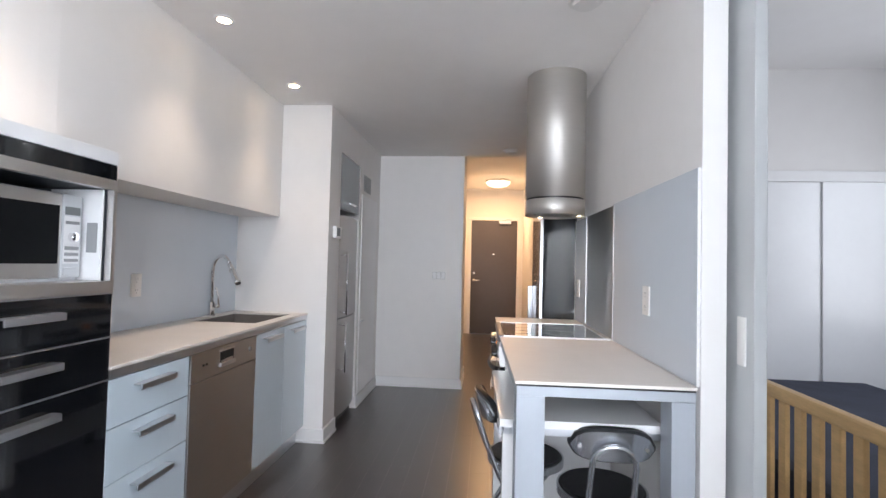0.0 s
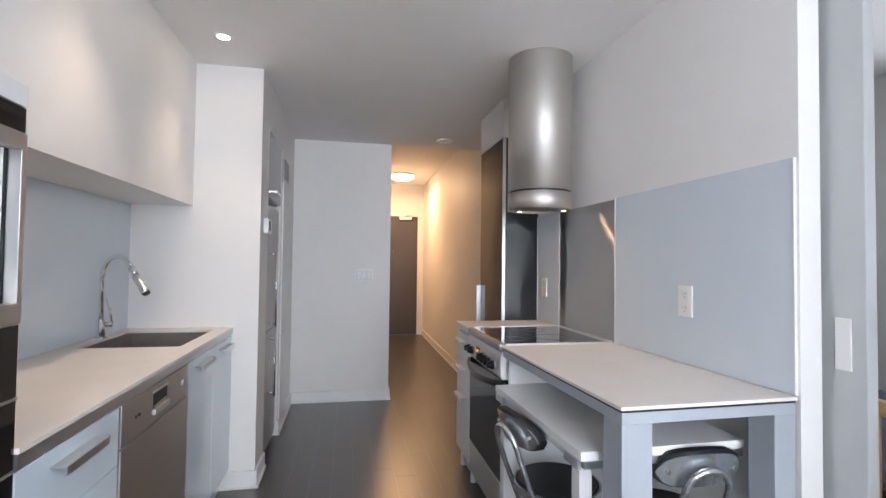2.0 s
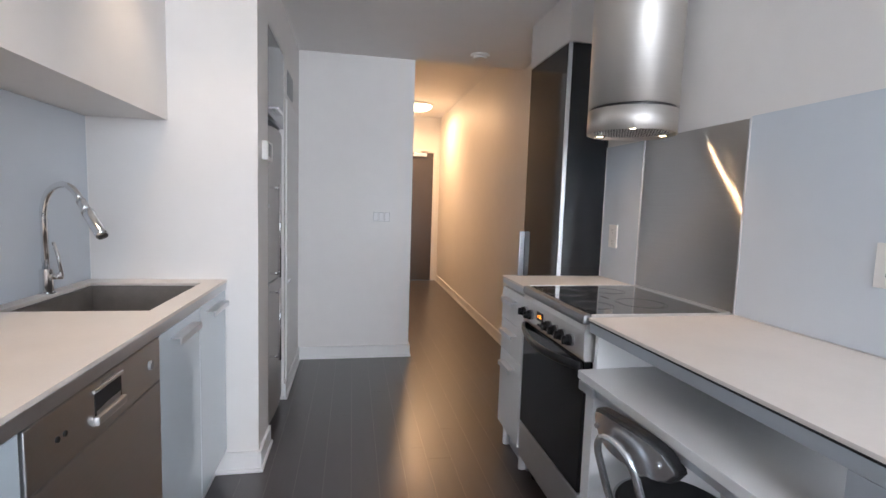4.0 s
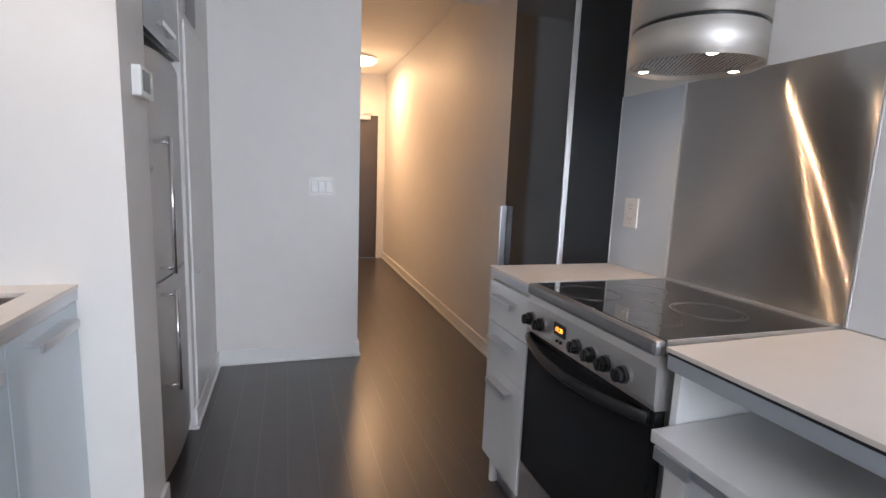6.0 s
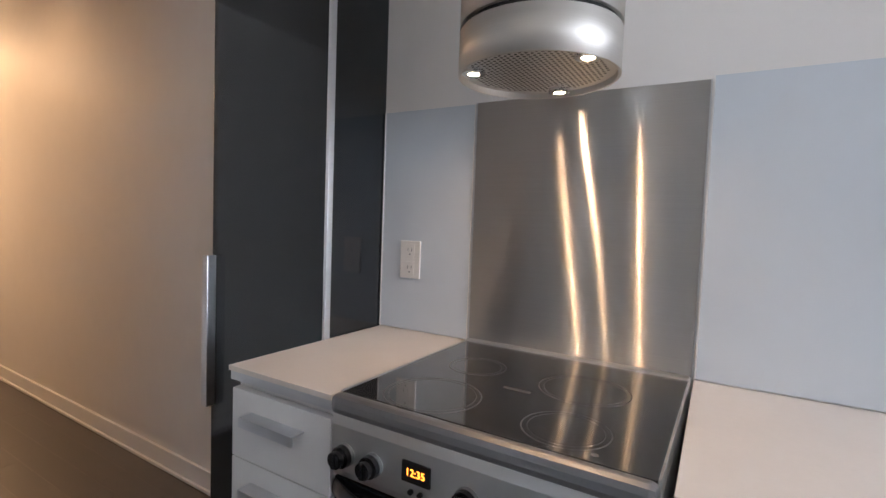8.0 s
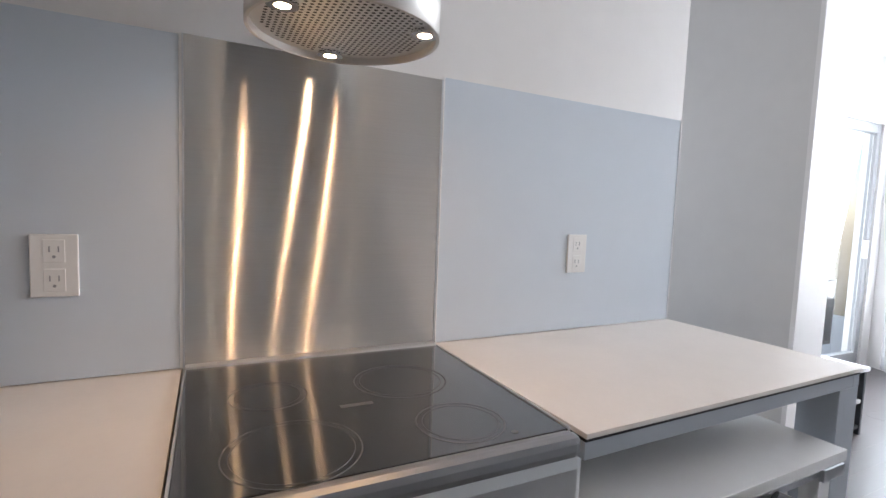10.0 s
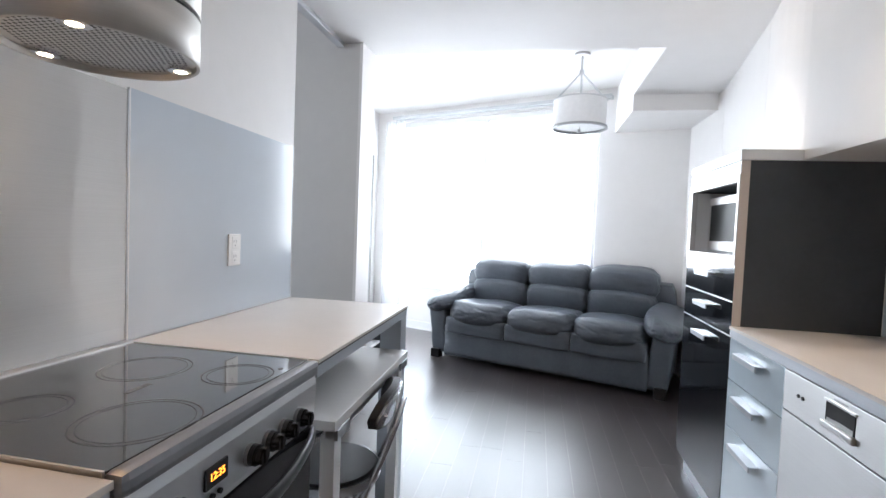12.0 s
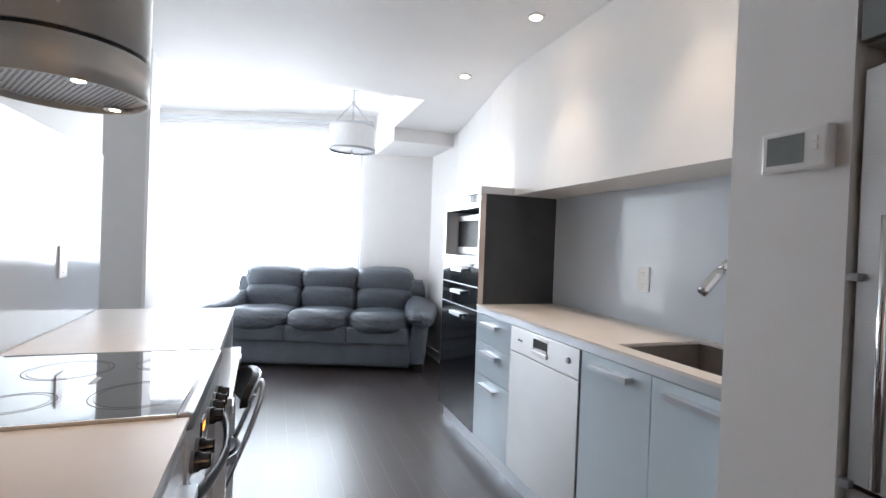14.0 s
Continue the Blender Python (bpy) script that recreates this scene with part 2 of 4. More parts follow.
MICROGL = mat("dark_oven_glass", (0.010, 0.011, 0.012), 0.30, vary=0.2, scale=4, spec=0.1)
LEAFM = mat("pale_grey_door_paint", (0.55, 0.57, 0.58), 0.4, vary=0.03, scale=2)
SHADE = mat("white_fabric_shade", (0.80, 0.80, 0.80), 0.8, vary=0.04, scale=30, bump=0.1, bscale=200)
SHEER = sheer("sheer_white_curtain")
PANE = glass("window_glass")
BULB = glow("lamp_glow", (1.0, 0.76, 0.48), 45)
DOME = glow("hall_lamp_glow", (1.0, 0.80, 0.52), 5)
LED = glow("orange_led", (1.0, 0.30, 0.03), 4)
KNOBM = mat("dark_chrome", (0.06, 0.06, 0.065), 0.16, 0.8, vary=0.1, scale=20)
BEIGE = mat("beige_laminate", (0.74, 0.66, 0.60), 0.45, vary=0.05, scale=12)
NICKEL = mat("brushed_nickel", (0.58, 0.58, 0.59), 0.45, 0.6, vary=0.05, scale=12)
CONCRETE = mat("pale_concrete", (0.5, 0.5, 0.5), 0.8, vary=0.1, scale=2)

# ---- mesh helpers ----


def box(bm, x0, x1, y0, y1, z0, z1, bevel=0.0, m=None):
    made = bmesh.ops.create_cube(bm, size=1.0)["verts"]
    t = Matrix.Translation(((x0 + x1) / 2, (y0 + y1) / 2, (z0 + z1) / 2)) @ Matrix.Diagonal((abs(x1 - x0), abs(y1 - y0), abs(z1 - z0), 1))
    bmesh.ops.transform(bm, matrix=(m @ t) if m else t, verts=made)
    if bevel:
        edges = {e for v in made for e in v.link_edges}
        bmesh.ops.bevel(bm, geom=list(edges), offset=bevel, segments=2, affect="EDGES", profile=0.6)
    return bm


def cyl(bm, centre, radius, depth, axis="Z", segments=32, radius2=None, bevel=0.0):
    rot = {"Z": Matrix.Identity(4), "X": pose(0, 0, 0, 0, 90, 0), "Y": pose(0, 0, 0, 90, 0, 0)}[axis]
    made = bmesh.ops.create_cone(bm, cap_ends=True, segments=segments, radius1=radius, radius2=radius if radius2 is None else radius2, depth=depth, matrix=Matrix.Translation(centre) @ rot)["verts"]
    if bevel:
        made = [v for v in made if v.is_valid]
        caps = [f for f in {f for v in made for f in v.link_faces} if len(f.verts) > 4]
        bmesh.ops.bevel(bm, geom=list({e for f in caps for e in f.edges}), offset=bevel, segments=2, affect="EDGES")
    return bm


def tube(bm, points, radius, sides=10, closed=False):
    pts = [Vector(p) for p in points]
    rings = []
    up = Vector((0.13, 0.21, 0.97))
    for i, p in enumerate(pts):
        a = pts[i - 1] if (i or closed) else p
        b = pts[(i + 1) % len(pts)] if (i < len(pts) - 1 or closed) else p
        d = (b - a).normalized()
        s = d.cross(up).normalized()
        u = s.cross(d).normalized()
        rings.append([bm.verts.new(p + (s * math.cos(q) + u * math.sin(q)) * radius) for q in (math.tau * k / sides for k in range(sides))])
    for i in range(len(rings) - (0 if closed else 1)):
        r0, r1 = rings[i], rings[(i + 1) % len(rings)]
        for k in range(sides):
            bm.faces.new((r0[k], r0[(k + 1) % sides], r1[(k + 1) % sides], r1[k]))
    if not closed:
        bm.faces.new(rings[0][::-1])
        bm.faces.new(rings[-1])
    return bm


def ring(bm, centre, r0, r1, z0, z1, segments=48):
    rows = []
    for q in (math.tau * k / segments for k in range(segments)):
        c, s = math.cos(q), math.sin(q)
        rows.append([bm.verts.new((centre[0] + r * c, centre[1] + r * s, z)) for r, z in ((r0, z0), (r1, z0), (r1, z1), (r0, z1))])
    for k in range(segments):
        a, b = rows[k], rows[(k + 1) % segments]
        for j in range(4):
            bm.faces.new((a[j], b[j], b[(j + 1) % 4], a[(j + 1) % 4]))
    return bm


def cushion(bm, size, m, puff=0.5, cuts=10, squash=3.0, wrinkle=0.008, seed=0.0, crease=0.0):
    """A padded block: a grid box drawn towards a superellipsoid, with creases."""
    made = bmesh.ops.create_cube(bm, size=2.0)["verts"]
    edges = list({e for v in made for e in v.link_edges})
    bmesh.ops.subdivide_edges(bm, edges=edges, cuts=cuts, use_grid_fill=True)
    verts = list(bm.verts)
    for v in verts:
        c = v.co.copy()
        n = (abs(c.x) ** squash + abs(c.y) ** squash + abs(c.z) ** squash) ** (1 / squash)
        c = c.lerp(c / n, puff) if n else c
        edge = min(1.0, abs(c.x)) ** 3
        w = 0.7 * noise.noise(Vector((c.x * 1.6 + seed, c.y * 1.6, c.z * 1.6 - seed))) + edge * noise.noise(Vector((c.x * 2.5 + seed, c.y * 7 + seed, c.z * 5)))
        if crease:
            rim = max(abs(c.x) ** 4, max(0.0, c.y) ** 4, max(0.0, -c.y) ** 6)
            fold = 1 - min(1.0, 3.2 * abs(noise.noise(Vector((c.x * 3.4 + seed, c.y * 2.2 + c.x * c.y * 3.0, c.z * 2.0 + seed)))))
            v_in = -crease * rim * fold ** 2
            c = c * (1 + v_in / max(0.1, min(size) / 2) * 0.5)
        v.co = Vector((c.x * size[0] / 2, c.y * size[1] / 2, c.z * size[2] / 2)) + c.normalized() * w * wrinkle
    bmesh.ops.transform(bm, matrix=m, verts=verts)
    return bm


def finish(name, bm, material, smooth=False):
    bmesh.ops.recalc_face_normals(bm, faces=bm.faces)
    me = bpy.data.meshes.new(name)
    bm.to_mesh(me)
    bm.free()
    me.materials.append(material)
    if smooth:
        for p in me.polygons:
            p.use_smooth = True
    return me


def part(name, bm, material, parent, label="", smooth=False):
    ob = new(name, finish(name, bm, material, smooth))
    if parent is not None:
        ob.parent = parent
        ob.matrix_parent_inverse = parent.matrix_world.inverted()
    if label:
        ob["label"] = label
    return ob


def thing(name, m, label, category, group=""):
    ob = new(name)
    ob.empty_display_size = 0.1
    ob.matrix_world = m
    bpy.context.view_layer.update()
    return tagged(ob, label, category, group)


def struct(name, bm, material, label="", smooth=False):
    return tagged(part(name, bm, material, None, smooth=smooth), label, "", "", "structure")


B = bmesh.new

# the kitchen's east wall and what stands along it run a degree off the hall
SKEW = Matrix.Translation((0.745, 3.06, 0)) @ pose(0, 0, 0, 0, 0, 1.15) @ Matrix.Translation((-0.745, -3.06, 0))


HALL = Matrix.Translation((0.745, 4.55, 0)) @ pose(0, 0, 0, 0, 0, -0.36) @ Matrix.Translation((-0.745, -4.55, 0))


def turned(ob, by=None):
    ob.matrix_world = (by or SKEW) @ ob.matrix_world
    return ob


def solid(*args, **kw):
    return box(B(), *args, **kw)


# ---- structure ----
sub = solid(-3.2, 4.2, -4.5, 10.2, -0.12, -0.0004)
floor = struct("floor", sub, GAP, "dark brown plank floor with fine joints")

turned(struct("wall_east", solid(RX, RX + 0.078, 2.105, 4.55, 0, 2.9), WHITE, "plain white painted kitchen wall"))
turned(struct("wall_hall_east", solid(RX, RX + 0.115, 4.552, 9.6, 0, 2.9), WHITE, "plain white painted hall wall"), HALL)
# header over the bedroom opening, bedroom partition and its jamb
struct("wall_header", solid(RX, RX + 0.115, 1.302, 2.10, CZ + 0.125, 2.9), WHITE, "white header over the bedroom opening")
struct("wall_bedroom_south", solid(RX + 0.02, 3.6, 1.075, 1.30, 0, 2.9), BEDWALL, "grey-beige painted bedroom wall")
struct("door_jamb", solid(RX, RX + 0.02, 1.07, 1.305, 0, 2.9), WHITE, "white jamb of the bedroom opening")
struct("wall_header_inner", solid(RX + 0.117, RX + 0.172, 1.302, 3.1, CZ - 0.002, 2.79), WHITE, "white boxing over the sliding door")
struct("sliding_track", solid(RX + 0.118, RX + 0.165, 1.31, 3.1, CZ - 0.03, CZ - 0.003, bevel=0.003), ALU, "grey metal track of the sliding door")
struct("wall_bedroom_north", solid(RX + 0.115, 3.6, 4.22, 4.35, 0, 2.95), WHITE, "white wall over the closet")
# east wall pieces round the assumed, unseen window opening
for a in ((1.30, 4.22, 0, 0.85), (1.30, 4.22, 2.35, 2.95), (1.30, 2.0, 0.85, 2.35), (3.5, 4.22, 0.85, 2.35)):
    struct("wall_bedroom_east", solid(3.5, 3.6, *a), BEDWALL, "grey-beige painted bedroom wall")
struct("ceiling_bedroom", solid(RX + 0.115, 3.6, 1.0, 4.4, 2.80, 2.95), CEIL, "white bedroom ceiling")
# west wall with the proud upper part over the worktop
struct("wall_west", solid(LX - 0.15, LX, -0.9, 9.6, 0, 2.9), WHITE, "plain white painted wall")
UX, UZ = -1.415, 1.602          # face and underside of the boxed-out upper wall


def prism(pts, z0, z1):
    bm = B()
    lo = [bm.verts.new((x, y, z0)) for x, y in pts]
    hi = [bm.verts.new((x, y, z1)) for x, y in pts]
    bm.faces.new(lo), bm.faces.new(hi[::-1])
    for k in range(len(pts)):
        j = (k + 1) % len(pts)
        bm.faces.new((lo[k], lo[j], hi[j], hi[k]))
    return bm


XM = LX + (UX - LX) * 0.66
struct("wall_west_upper", solid(LX, UX, 2.022, 3.846, UZ, CZ), WHITE, "white boxed-out wall over the worktop")
struct("wall_west_splay", prism([(LX, 1.40), (XM, 1.40), (UX - 0.064, 1.60), (UX - 0.037, 1.74), (UX - 0.018, 1.86), (UX - 0.006, 1.95), (UX, 2.022), (LX, 2.022)], 1.646, CZ), WHITE, "white wall over the tall cabinet")
struct("wall_west_slant", prism([(LX, 0.20), (XM, 1.398), (LX, 1.398)], 0, CZ), WHITE, "white wall running out to the living room")
struct("wall_stub", solid(LX, -1.05, 3.846, 4.105, 0, CZ), WHITE, "white wall end beside the refrigerator")
struct("wall_recess_top", solid(LX, -1.05, 4.105, 4.675, 2.145, CZ), WHITE, "white wall over the refrigerator recess")
struct("wall_recess_side", solid(LX, -1.05, 4.675, 5.48, 0, CZ), WHITE, "white wall beside the refrigerator")
struct("wall_north", solid(LX, -0.157, 5.48, 6.15, 0, CZ + 0.4), WHITE, "plain white wall beside the hall")
struct("wall_hall_west", solid(-0.46, -0.32, 6.15, 9.6, 0, 2.9), WHITE, "white hall wall")
struct("wall_hall_end", solid(-0.5, RX + 0.05, 9.46, 9.6, 2.165, 2.9), WHITE, "white wall over the entry door")
struct("wall_hall_end_side", solid(0.725, RX + 0.05, 9.46, 9.6, 0, 2.165), WHITE)
struct("wall_hall_end_side", solid(-0.5, -0.235, 9.46, 9.6, 0, 2.165), WHITE)
# ceilings
struct("ceiling", solid(LX, RX + 0.116, 1.07, 5.48, CZ, CZ + 0.12), CEIL, "flat white kitchen ceiling")
struct("ceiling_edge", solid(LX, RX + 0.02, 1.07, 1.2, CZ + 0.12, 2.9), CEIL, "white step up to the living room ceiling")
struct("ceiling_hall_edge", solid(-0.157, RX, 5.40, 5.48, CZ + 0.12, 2.9), CEIL, "white step up to the hall ceiling")
struct("ceiling_hall", solid(-0.5, RX + 0.06, 5.48, 9.6, HZ, HZ + 0.15), CEIL, "flat white hall ceiling")
struct("ceiling_living", solid(LX - 0.15, 2.2, -3.0, 1.07, LZ, LZ + 0.15), CEIL, "flat white living room ceiling")
bm = prism([(LX, 1.07), (-1.10, 1.07), (-1.10, wall_y(-1.10)), (LX, wall_y(LX))], CZ, LZ)
struct("ceiling_bulkhead", bm, CEIL, "white boxed bulkhead along the wall")
bm = prism([(LX, 0.06), (-1.10, 0.06), (-1.10, wall_y(-1.10)), (LX, wall_y(LX))], 2.29, CZ)
struct("ceiling_bulkhead_low", bm, CEIL, "lower white boxed duct by the window")
# living room: window wall on a slant, east wall with a balcony door
WM = Matrix.Translation(win) @ pose(0, 0, 0, 0, 0, WA)   # x along the wall, y into the room
W0, W1, SILL, WTOP = 0.86, 3.52, 0.565, 2.60
WEND = 3.68
struct("wall_window_below", solid(0, WEND, -0.2, 0, 0, SILL, m=WM), WHITE, "white wall under the window")
struct("wall_window_above", solid(0, WEND, -0.2, 0, WTOP, 2.9, m=WM), WHITE, "white strip over the window")
struct("wall_window_side", solid(-0.2, W0, -0.2, 0, SILL, WTOP, m=WM), WHITE, "white wall beside the window")
struct("wall_window_end", solid(W1, WEND, -0.2, 0, SILL, WTOP, m=WM), WHITE)
struct("wall_living_east", solid(1.72, 1.87, -0.35, 1.07, 0, 2.9), WHITE, "white living room wall")
struct("wall_living_east_top", solid(1.72, 1.87, -1.85, -0.35, 2.18, 2.9), WHITE)
struct("wall_living_east_corner", solid(1.72, 1.87, -2.1, -1.72, 0, 2.18), WHITE)


def baseboard(x0, x1, y0, y1, m=None):
    bm = solid(x0, x1, y0, y1, 0.0, 0.10, bevel=0.003, m=m)
    d = 0.009
    box(bm, x0 - d, x1 + d, y0 - d, y1 + d, 0.0, 0.018, bevel=0.005, m=m)
    ob = struct("baseboard", bm, TRIM, "white painted baseboard with shoe strip")
    return ob


turned(baseboard(RX - 0.014, RX, 4.56, 9.44), HALL)
baseboard(-1.235, -1.05, 3.832, 3.846)
baseboard(-1.05, -1.036, 3.832, 4.105)
baseboard(-1.05, -1.036, 4.675, 5.466)
baseboard(-1.05, -0.143, 5.466, 5.48)
baseboard(-0.157, -0.143, 5.48, 6.15)
baseboard(-0.32, -0.306, 6.16, 9.44)
baseboard(0.7, WEND - 0.2, 0, 0.014, m=WM)
baseboard(0.0, 0.7, 0, 0.014, m=WM)
baseboard(LX, LX + 0.014, -0.55, 0.19)


def window():
    root = tagged(thing("window_1", WM, "large white-framed window with blown-out daylight", "window"), kind="structure")
    m = WM
    for n, a in (("window_frame", (W0, W1, -0.12, -0.05, SILL, SILL + 0.06)), ("window_frame", (W0, W1, -0.12, -0.05, WTOP - 0.06, WTOP)),
                 ("window_frame", (W0, W0 + 0.06, -0.12, -0.05, SILL + 0.06, WTOP - 0.06)), ("window_frame", (W1 - 0.06, W1, -0.12, -0.05, SILL + 0.06, WTOP - 0.06)),
                 ("mullion", (2.1, 2.15, -0.12, -0.05, SILL + 0.06, WTOP - 0.06))):
        part(n, solid(*a, bevel=0.004, m=m), TRIM, root)
    part("window_sill", solid(W0 - 0.02, W1 + 0.02, -0.05, 0.03, SILL - 0.03, SILL + 0.003, bevel=0.004, m=m), TRIM, root)
    for a, b in ((W0 + 0.06, 2.1), (2.15, W1 - 0.06)):
        p = part("pane", solid(a, b, -0.09, -0.082, SILL + 0.06, WTOP - 0.06, m=m), PANE, root)
        p.visible_shadow = False
    return root


window()


def balcony_door():
    root = tagged(thing("door_2", pose(1.77, -1.0, 0), "white-framed glass balcony door", "door"), kind="structure")
    for a in ((1.74, 1.80, -1.72, -1.66, 0.02, 2.18), (1.74, 1.80, -0.41, -0.35, 0.02, 2.18), (1.74, 1.80, -1.66, -0.41, 2.10, 2.18), (1.74, 1.80, -1.66, -0.41, 0.02, 0.14)):
        part("door_frame", solid(*a, bevel=0.004), VENTM, root)
    p = part("pane", solid(1.766, 1.774, -1.66, -0.41, 0.14, 2.10), PANE, root)
    p.visible_shadow = False
    part("handle", solid(1.70, 1.74, -1.62, -1.60, 1.0, 1.16, bevel=0.004), ALU, root)


balcony_door()
struct("balcony_slab", solid(1.88, 4.2, -4.5, 1.0, -0.2, -0.05), CONCRETE, "pale concrete balcony slab")


def entry_door():
    root = tagged(thing("door_1", pose(0.2, 9.45, 0), "dark grey entry door with lever handle and closer", "door"), kind="structure")
    part("door_leaf", solid(-0.18, 0.668, 9.455, 9.50, 0.005, 2.118, bevel=0.003), DOORM, root)
    for a in ((-0.237, -0.182, 9.44, 9.56, 0, 2.172), (0.670, 0.725, 9.44, 9.56, 0, 2.172), (-0.182, 0.670, 9.44, 9.56, 2.12, 2.172)):
        part("door_frame", solid(*a, bevel=0.004), TRIM, root)
    bm = cyl(B(), (-0.12, 9.445, 1.0), 0.026, 0.02, "Y", 20)
    tube(bm, [(-0.12, 9.44, 1.0), (-0.12, 9.40, 1.0), (-0.09, 9.395, 1.0), (-0.01, 9.395, 1.0)], 0.010)
    part("door_handle", bm, CHROME, root, smooth=True)
    part("lock", cyl(B(), (-0.12, 9.445, 1.13), 0.024, 0.02, "Y", 20), CHROME, root)
    part("peephole", cyl(B(), (0.235, 9.45, 1.49), 0.012, 0.012, "Y", 16), CHROME, root)
    bm = solid(0.33, 0.55, 9.39, 9.45, 2.05, 2.11, bevel=0.006)
    tube(bm, [(0.39, 9.42, 2.115), (0.55, 9.34, 2.13), (0.45, 9.45, 2.145)], 0.008)
    part("door_closer", bm, ALU, root)


entry_door()


def sliding_leaf():
    ob = tagged(thing("sliding_door", pose(0.88, 2.5, 0), "white sliding bedroom door parked beside the wall", "door"), kind="structure")
    part("door_leaf", solid(0.868, 0.906, 2.0, 2.95, 0.01, CZ - 0.03, bevel=0.003), LEAFM, ob)
    part("finger_pull", solid(0.862, 0.870, 2.04, 2.085, 1.0, 1.15, bevel=0.003), PLASTIC, ob)


sliding_leaf()


def closet():
    root = tagged(thing("closet_doors", pose(2.2, 4.2, 0), "pair of white sliding closet doors", "closet"), kind="structure")
    part("top_track", solid(0.9, 3.5, 4.16, 4.22, 1.95, 2.03, bevel=0.004), TRIM, root)
    part("closet_door", solid(0.95, 2.52, 4.185, 4.215, 0.02, 1.95, bevel=0.003), WHITELAC, root)
    part("closet_door", solid(2.50, 3.48, 4.171, 4.183, 0.02, 1.95, bevel=0.003), WHITELAC, root)


closet()

# ---- kitchen, west side ----


def bar_handle(y0, y1, z, parent, x=-1.19, side=1, mat_=None):
    """An L-section pull along y on a front at x; side: +1 faces +x."""
    bm = solid(x + side * 0.029, x + side * 0.035, y0, y1, z - 0.012, z + 0.010, bevel=0.0012)
    box(bm, x - side * 0.001, x + side * 0.0295, y0, y1, z + 0.006, z + 0.010)
    return part("handle", bm, mat_ or ALU, parent, "satin aluminium bar handle")


def tower():
    root = thing("oven_tower", pose(-1.46, 1.71, 0), "tall black gloss cabinet housing a steel microwave", "cabinet")
    y0, y1 = 1.40, 2.035
    part("carcass", solid(LX, -1.212, y0, y1 - 0.018, 0.11, 1.20), CHARCOAL, root)
    part("carcass_back", solid(LX, -1.56, y0, y1 - 0.018, 1.20, 1.518), CHARCOAL, root)
    part("carcass_side", solid(-1.56, -1.212, y0, y0 + 0.03, 1.20, 1.518), CHARCOAL, root)
    part("carcass_top", solid(LX, -1.212, y0, y1 - 0.018, 1.518, 1.596), CHARCOAL, root)
    part("side_panel", solid(LX, -1.213, y1 - 0.018, y1, 0.11, 1.598), CHARCOAL, root, "charcoal side panel")
    part("top_panel", solid(LX, -1.188, y0, y1, 1.600, 1.644, bevel=0.002), WHITELAC, root, "white top panel")
    part("plinth", solid(LX, -1.235, y0, y1, 0, 0.108), ALU, root)
    lower = part("door", solid(-1.212, -1.19, y0, y1 - 0.001, 0.115, 0.868, bevel=0.0015), BLACKGL, root)
    bar_handle(1.64, 1.824, 0.815, lower)
    for z0, z1 in ((0.874, 1.012), (1.018, 1.162)):
        d = part("drawer", solid(-1.212, -1.19, y0, y1 - 0.001, z0, z1, bevel=0.0015), BLACKGL, root)
        bar_handle(1.64, 1.824, (z0 + z1) / 2 + 0.020, d)
    part("top_band", solid(-1.212, -1.19, y0, y1 - 0.002, 1.548, 1.598, bevel=0.001), BLACKGL, root)
    part("edge_strip", solid(-1.224, -1.1905, y1, y1 + 0.0012, 0.916, 1.598), BEIGE, root, "beige laminate edge strip")
    for z in (0.871, 1.015, 1.1645):
        part("edge_profile", solid(-1.211, -1.1875, y0, y1 - 0.001, z - 0.0022, z + 0.0022), ALU, root, "thin aluminium edge line")
    return root


tower()


